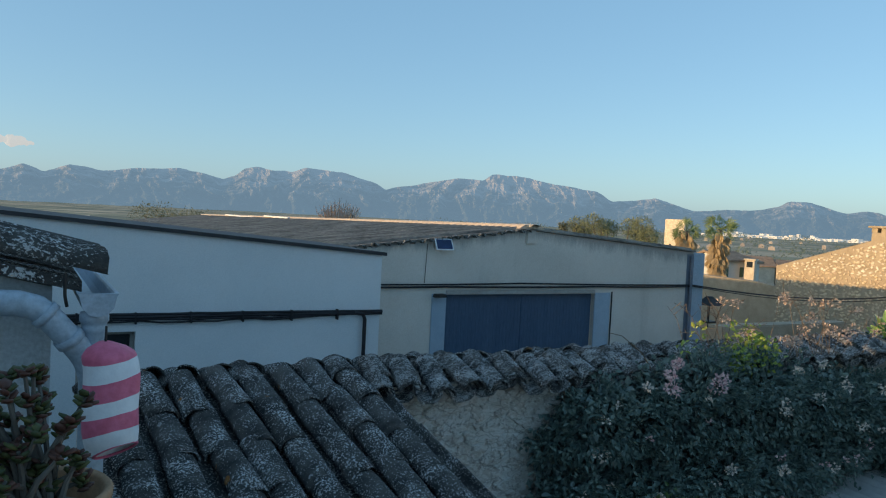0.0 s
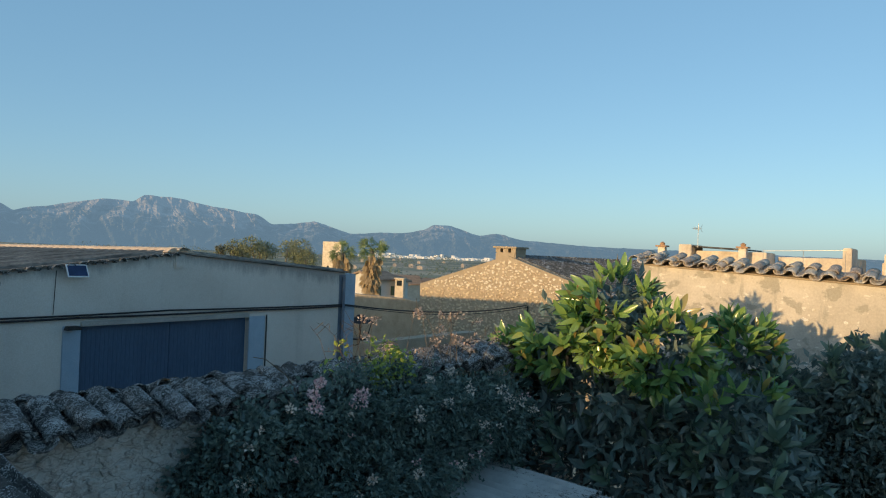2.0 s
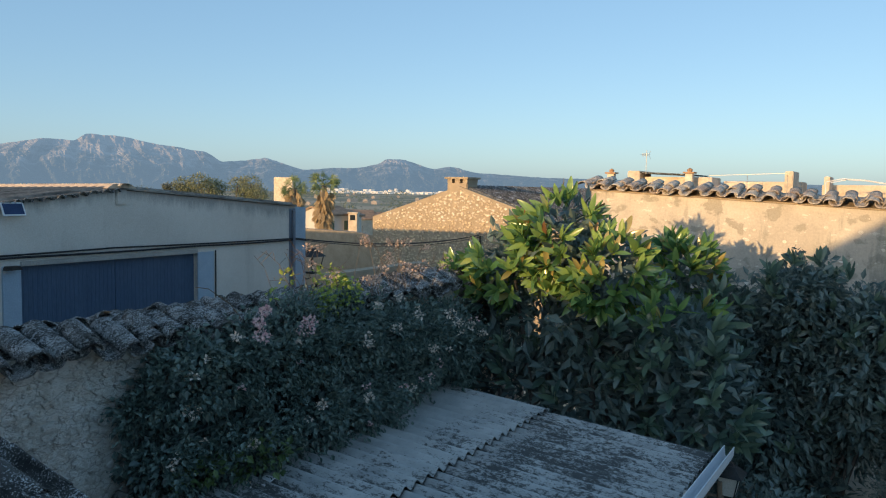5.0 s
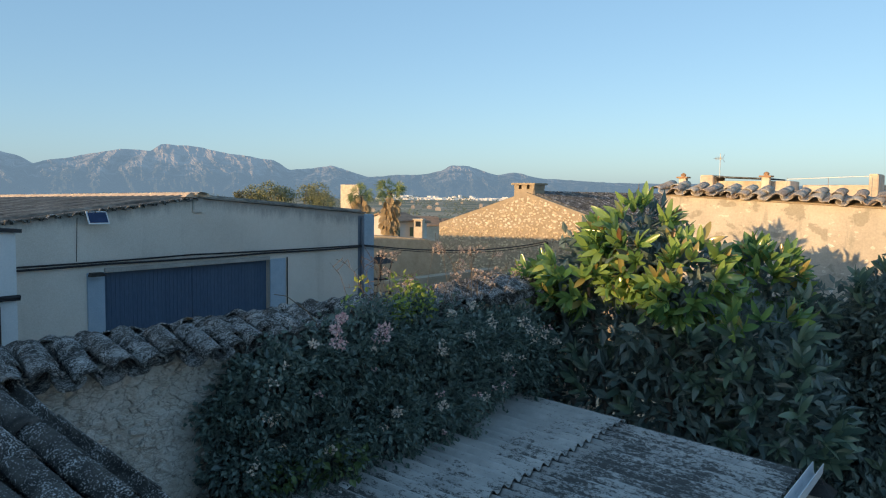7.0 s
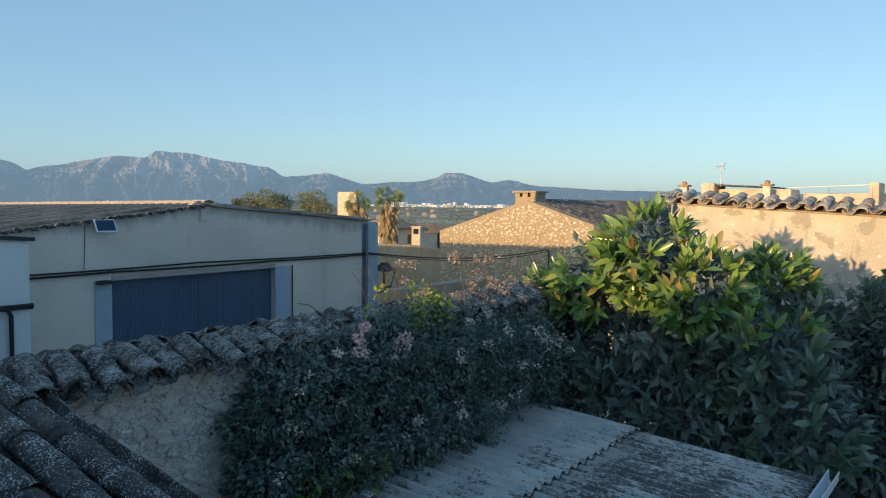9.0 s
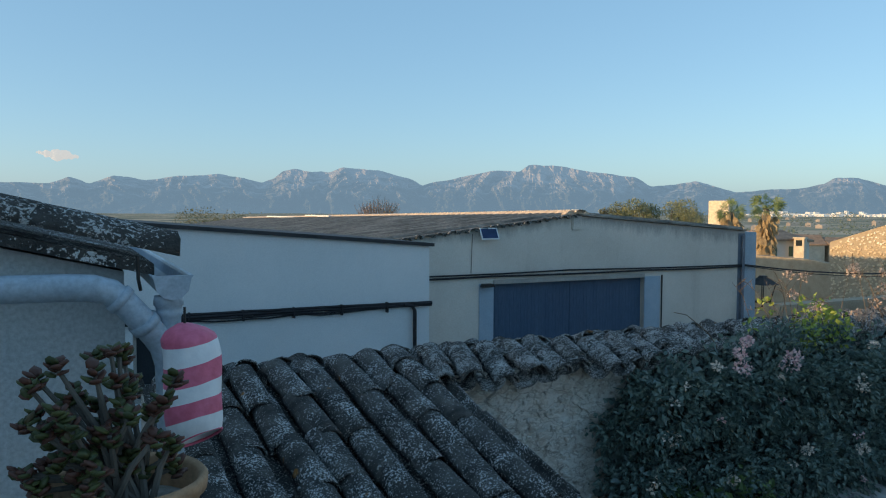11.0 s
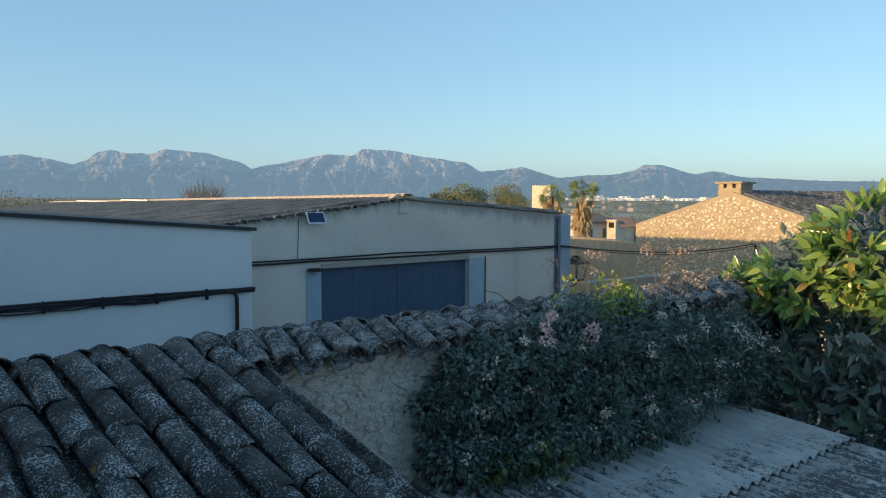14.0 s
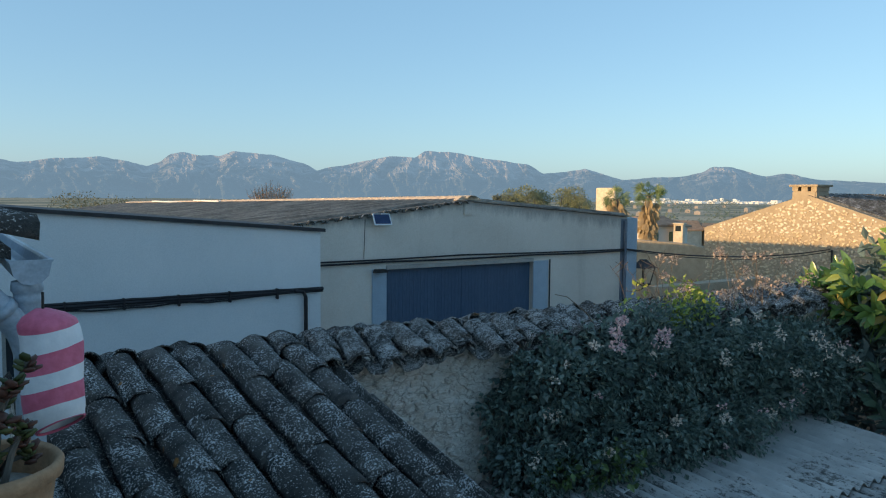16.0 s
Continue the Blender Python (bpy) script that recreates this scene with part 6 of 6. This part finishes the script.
st = thing("rendered_chimney", (45.06, 36.3, -2.4), "tall square rendered chimney stack", "chimney")
part("stack", box(-0.34, 0.34, -0.34, 0.34, 0, 5.47, 0.02), "village", st)
# near-black slab on the face for the shade inside the hole
part("opening", box(-0.36, -0.3, -0.2, 0.2, 4.97, 5.37), "glass", st, "dark slab for the shade in the smoke opening")
part("cap", box(-0.4, 0.4, -0.4, 0.4, 5.47, 5.57), "village", st)
st.rotation_euler = (0, 0, radians(24))
small_house("village_house", 46.63, 38.8, 1.7, 2.6, -3, 2.79, 3.09, "low lean village house with tiled roof", 4, "village_white")
for x, y, w, d, e in ((70, 62, 9, 6, 1.2), (88, 60, 12, 7, 0.6), (120, 92, 16, 8, -2.0), (150, 96, 12, 8, -3.0), (95, 78, 8, 6, 0.3), (80, 66, 7, 5, 0.9), (104, 80, 10, 6, -0.6), (132, 108, 14, 7, -2.4), (112, 98, 8, 6, -1.2), (100, 70, 9, 5, 0.0), (165, 128, 14, 8, -4.2)):
    small_house("village_house", x, y, w, d, e - 7, e, e + 1.0, "village house with pale walls and tiled roof below the hill", -35, "village")
solo("wall_lane", prism([(17.5, -1), (27, -1), (27, 3.0), (22, 2.95), (17.5, 2.5)], "x", 27.5, 27.9), "mortar", (0, 0, 0), "rubble lane wall beside the stone house", "wall", kind="structure")
solo("rubble_wall", box(12.3, 16.4, 10.5, 10.9, 0, 3.12, 0.03), "mortar", (0, 0, 0), "low rubble wall along the lane", "wall")


def far_tree(x, y, foot, z, r, mat, n, label, seed):
    g = np.random.default_rng(seed)
    t = thing("tree", (x, y, foot), label, "tree", "trees behind the garage")
    bl = [(x + g.uniform(-1, 1) * r, y + g.uniform(-1, 1) * r, z - r * 0.7 + g.uniform(-0.6, 0.5) * r, r * 0.55, r * 0.55, r * 0.45) for _ in range(7)]
    rr = random.Random(seed)
    part("trunk", limbs(rr, (0, 0, 0), [(b[0] - x, b[1] - y, b[2] - foot) for b in bl], 0.14), "bark", t)
    if n:
        v, f = leaf_cloud(bl, n * 3, 0.13, g, 1.8, 0.4, 0.1)
        at(t, tagged(part("crown", cloud_mesh("crown", v, f), mat, t), kind="stuff"))
    else:
        bm = bmesh.new()
        for k in range(150):
            a = Vector((rr.uniform(-1, 1) * r * 0.9, rr.uniform(-1, 1) * r * 0.5, z - foot - r * 1.1))
            tip = a + Vector((a.x * 0.25 + rr.uniform(-0.3, 0.3), rr.uniform(-0.3, 0.3), r * rr.uniform(0.4, 1.15) * (1.1 - 0.5 * abs(a.x) / r)))
            tube([a, a.lerp(tip, 0.5) + Vector((rr.uniform(-0.1, 0.1), 0, 0)), tip], 0.022, 3, bm, 0.008)
            for j in range(2):
                q = a.lerp(tip, rr.uniform(0.3, 0.8))
                tube([q, q + Vector((rr.uniform(-0.35, 0.35), 0, rr.uniform(0.15, 0.45)))], 0.012, 3, bm, 0.006)
        part("twig_mass", bm, "pale_twig", t)["kind"] = "stuff"
    return t


far_tree(38.7, 45.9, -2, 5.9, 1.3, "hazy_leaf", 1500, "sunlit yellow-green tree behind the garage roof", 1)
far_tree(41.6, 43.5, -2, 5.75, 1.5, "hazy_leaf", 1500, "rounded green tree behind the garage roof", 2)
far_tree(37.2, 47.2, -2, 5.0, 0.6, "far_leaf", 300, "small dark tree behind the garage roof", 4)
far_tree(23.3, 60.7, -2, 6.04, 1.6, "twig", 0, "bare brown winter tree behind the garage roof", 5)
far_tree(10.2, 60.5, -2, 4.9, 2.2, "far_leaf", 1200, "dark treetop beyond the white house", 6)
far_tree(13.5, 62.5, -2, 4.4, 2.6, "far_leaf", 1200, "dark treetop beyond the white house", 7)
# pale sheets on the garage ridge
for y0, y1 in ((30.0, 33.5), (35.5, 41.0)):
    ob = solo("ridge_sheet", box(GXR - 0.35, GXR - 0.02, y0, y1, 0.0, 0.06), "sock_white", (0, 0, GR + 0.10 - GDROP * (y1 - GY) / 34.5), "pale translucent sheet laid along the garage ridge", "roof sheet", "ridge sheets")

# ---- roofs and terraces beyond the boundary wall ----
ter = solo("terrace_house", prism([(-3.75, 0), (-0.05, 0), (-0.05, 5.62), (-0.25, 5.62), (-0.25, 5.5), (-3.75, 5.5)], "x", 21.0, 27), "village", (0, 0, 0), "lit sandy parapet of a neighbouring roof terrace", "house")
rh = thing("corner_house", (23, -6, 0), "tall sunlit house with deep tiled eaves", "house")
at(rh, part("wall", prism([(-9.5, 0), (-3.6, 0), (-3.6, 6.78), (-6.5, 7.14), (-9.5, 6.8)], "x", 20.98, 25.4), "village", rh))
at(rh, part("side_wall", box(21.02, 25.4, -3.6, -3.57, 0, 6.7), "white", rh, "white rendered side wall"))
for x in (21.7, 22.9, 24.1):
    at(rh, part("window", box(x, x + 0.5, -3.572, -3.55, 5.45, 6.45), "grey_twig", rh, "tall shuttered opening"))
at(rh, part("eave", prism([(-3.75, 6.93), (-3.22, 6.735), (-3.22, 6.705), (-3.75, 6.89)], "x", 20.95, 25.5), "village", rh, "thin tiled eave"))
at(rh, part("eave_band", box(21.0, 25.4, -3.565, -3.38, 6.56, 6.70, 0.01), "white", rh, "pale moulded band under the eave"))
for k in range(16):
    ob = new("eave_tile", TILES["tile_clean"][k % 5])
    ob.parent = rh
    ob.matrix_parent_inverse = Matrix.Translation(-rh.location)
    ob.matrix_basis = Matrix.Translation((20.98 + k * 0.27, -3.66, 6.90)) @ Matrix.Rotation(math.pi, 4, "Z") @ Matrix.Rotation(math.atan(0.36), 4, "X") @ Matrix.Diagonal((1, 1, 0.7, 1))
for k in range(7):
    at(rh, part("corbel", box(21.1 + k * 0.58, 21.24 + k * 0.58, -3.38, -3.27, 6.6, 6.71), "white", rh))
at(rh, part("verge_band", prism([(-3.6, 6.79), (-6.5, 7.15), (-9.5, 6.81), (-9.5, 6.86), (-6.5, 7.2), (-3.6, 6.84)], "x", 20.9, 25.5), "tile_clean", rh))


def aerial(x, y, z0, z1, boom, label, tilt=0):
    a = thing("tv_aerial", (x, y, z0), label, "aerial", "roof aerials")
    h = z1 - z0
    part("mast", tube([(0, 0, 0), (0, 0, h)], 0.009, 6), "alu", a)
    part("boom", tube([(0, -0.12, h - 0.15), (0, boom, h - 0.15 + tilt)], 0.006, 6), "alu", a)
    for k in range(7):
        yy = -0.05 + boom * k / 6.5
        part("element", tube([(0, yy, h - 0.20 + tilt * k / 7), (0, yy, h - 0.10 + tilt * k / 7)], 0.007, 5), "alu", a)
    for s in (-1, 1):
        part("reflector", tube([(0, -0.08, h - 0.15 + s * 0.02), (0, -0.13, h - 0.15 + s * 0.12)], 0.006, 5), "alu", a)
    return a


aerial(21.2, -3.38, 6.85, 8.66, 0.66, "tall television aerial on the corner house roof")
aerial(21.3, -3.32, 6.8, 7.0, 0.6, "low television aerial at the roof edge")
big = aerial(20.6, -4.12, 4.7, 5.62, -0.45, "large white dish-arm aerial before the lit wall")
for turn in (28, 152):
    bm = bmesh.new()
    for e in (-0.07, 0.07):
        tube([(0, e, 0.06), (0, e, 0.6)], 0.007, 5, bm)
    for k in range(9):
        tube([(0, -0.07, 0.07 + k * 0.065), (0, 0.07, 0.07 + k * 0.065)], 0.005, 4, bm)
    part("grid_reflector", bm, "alu", big).matrix_basis = pose(0, -0.05, 0.85, turn, 0, 0)
# rooftop row
for y0, y1, z0, z1, x, lab in ((7.55, 7.95, 5.0, 5.7, 24, "square lit rooftop parapet"), (5.4, 7.6, 5.0, 5.52, 24.4, "long low rooftop parapet"), (3.05, 3.28, 5.0, 5.70, 24, "slim lit rooftop pillar"), (2.3, 2.45, 5.0, 5.6, 26, "small square rooftop chimney block"), (3.0, 5.3, 5.0, 5.42, 25.5, "low sandy rooftop parapet wall"), (0.1, 2.6, 4.8, 5.36, 27, "pale low rooftop parapet wall")):
    solo("parapet", box(x, x + 1.2, y0, y1, z0 - 5, z1, 0.02), "village", (0, 0, 0), lab, "parapet", "rooftop parapets")
solo("roof_slab", prism([(5.9, 5.56), (7.7, 5.64), (7.7, 5.68), (5.9, 5.60)], "x", 24.1, 26), "tile", (0, 0, 0), "dark sloping roof slab on a rooftop room", "roof")
for y, z in ((8.48, 5.72), (5.98, 5.74)):
    c = solo("roof_cowl", box(-0.11, 0.11, -0.11, 0.11, -0.7, -0.12, 0.01), "village", (24, y, z), "small sunlit chimney with cowl", "chimney", "chimney cowls")
    part("cap", box(-0.17, 0.17, -0.17, 0.17, -0.12, -0.07), "terracotta", c)
    part("hood", lathe([(0.07, -0.07), (0.09, 0.0), (0.02, 0.05)], 8), "terracotta", c)
rail = thing("roof_rail", (24, 4, 5.4), "thin metal handrail along a roof terrace", "railing")
part("rail", tube([(0, -0.8, 0.24), (0, 1.4, 0.16)], 0.009, 5), "alu", rail)
for y in (-0.8, 0.3, 1.4):
    part("post", tube([(0, y, -0.4), (0, y, 0.2)], 0.009, 5), "alu", rail)
can = thing("canopy_frame", (23, 1.4, 5.3), "thin white canopy frame over a roof terrace", "canopy")
for x in (0.0, 1.2):
    part("rafter", tube([(x, 0.7, 0.08), (x, 0.3, 0.17), (x, -0.2, 0.14), (x, -0.9, 0.02)], 0.014, 6), "sock_white", can)
part("purlin", tube([(0, 0.3, 0.17), (1.2, 0.3, 0.17)], 0.014, 6), "sock_white", can)
for y, z in ((0.7, 0.08), (-0.9, 0.02)):
    part("post", tube([(0, y, -0.6), (0, y, z)], 0.014, 6), "sock_white", can)
aerial(24, 7.35, 5.6, 6.36, 0.2, "slender television aerial on a rooftop room")

# ---- small evening cloud ----
g = np.random.default_rng(12)
bm = bmesh.new()
for k in range(26):
    fx = g.uniform(-1, 1)
    bmesh.ops.create_icosphere(bm, subdivisions=3, radius=float(g.uniform(14, 30) * (1.1 - abs(fx))), matrix=Matrix.Translation((fx * 100, g.uniform(-15, 15), g.uniform(-8, 12) * (1 - abs(fx)) - 10 * fx)))
for vv in bm.verts:
    vv.co += vv.normal * 5 * noise.noise(vv.co * 0.08)
# set emission gives the cloud most of its brightness
M["cloud"] = far_mat("cloud", (0.7, 0.65, 0.64), (0.8, 0.76, 0.74), (0.36, 0.38, 0.43), 0.85, 0.02)
solo("cloud", bm, "cloud", (-60, 4300, 274), "small pink-grey evening cloud low over the mountains", "cloud", kind="structure", smooth=True)
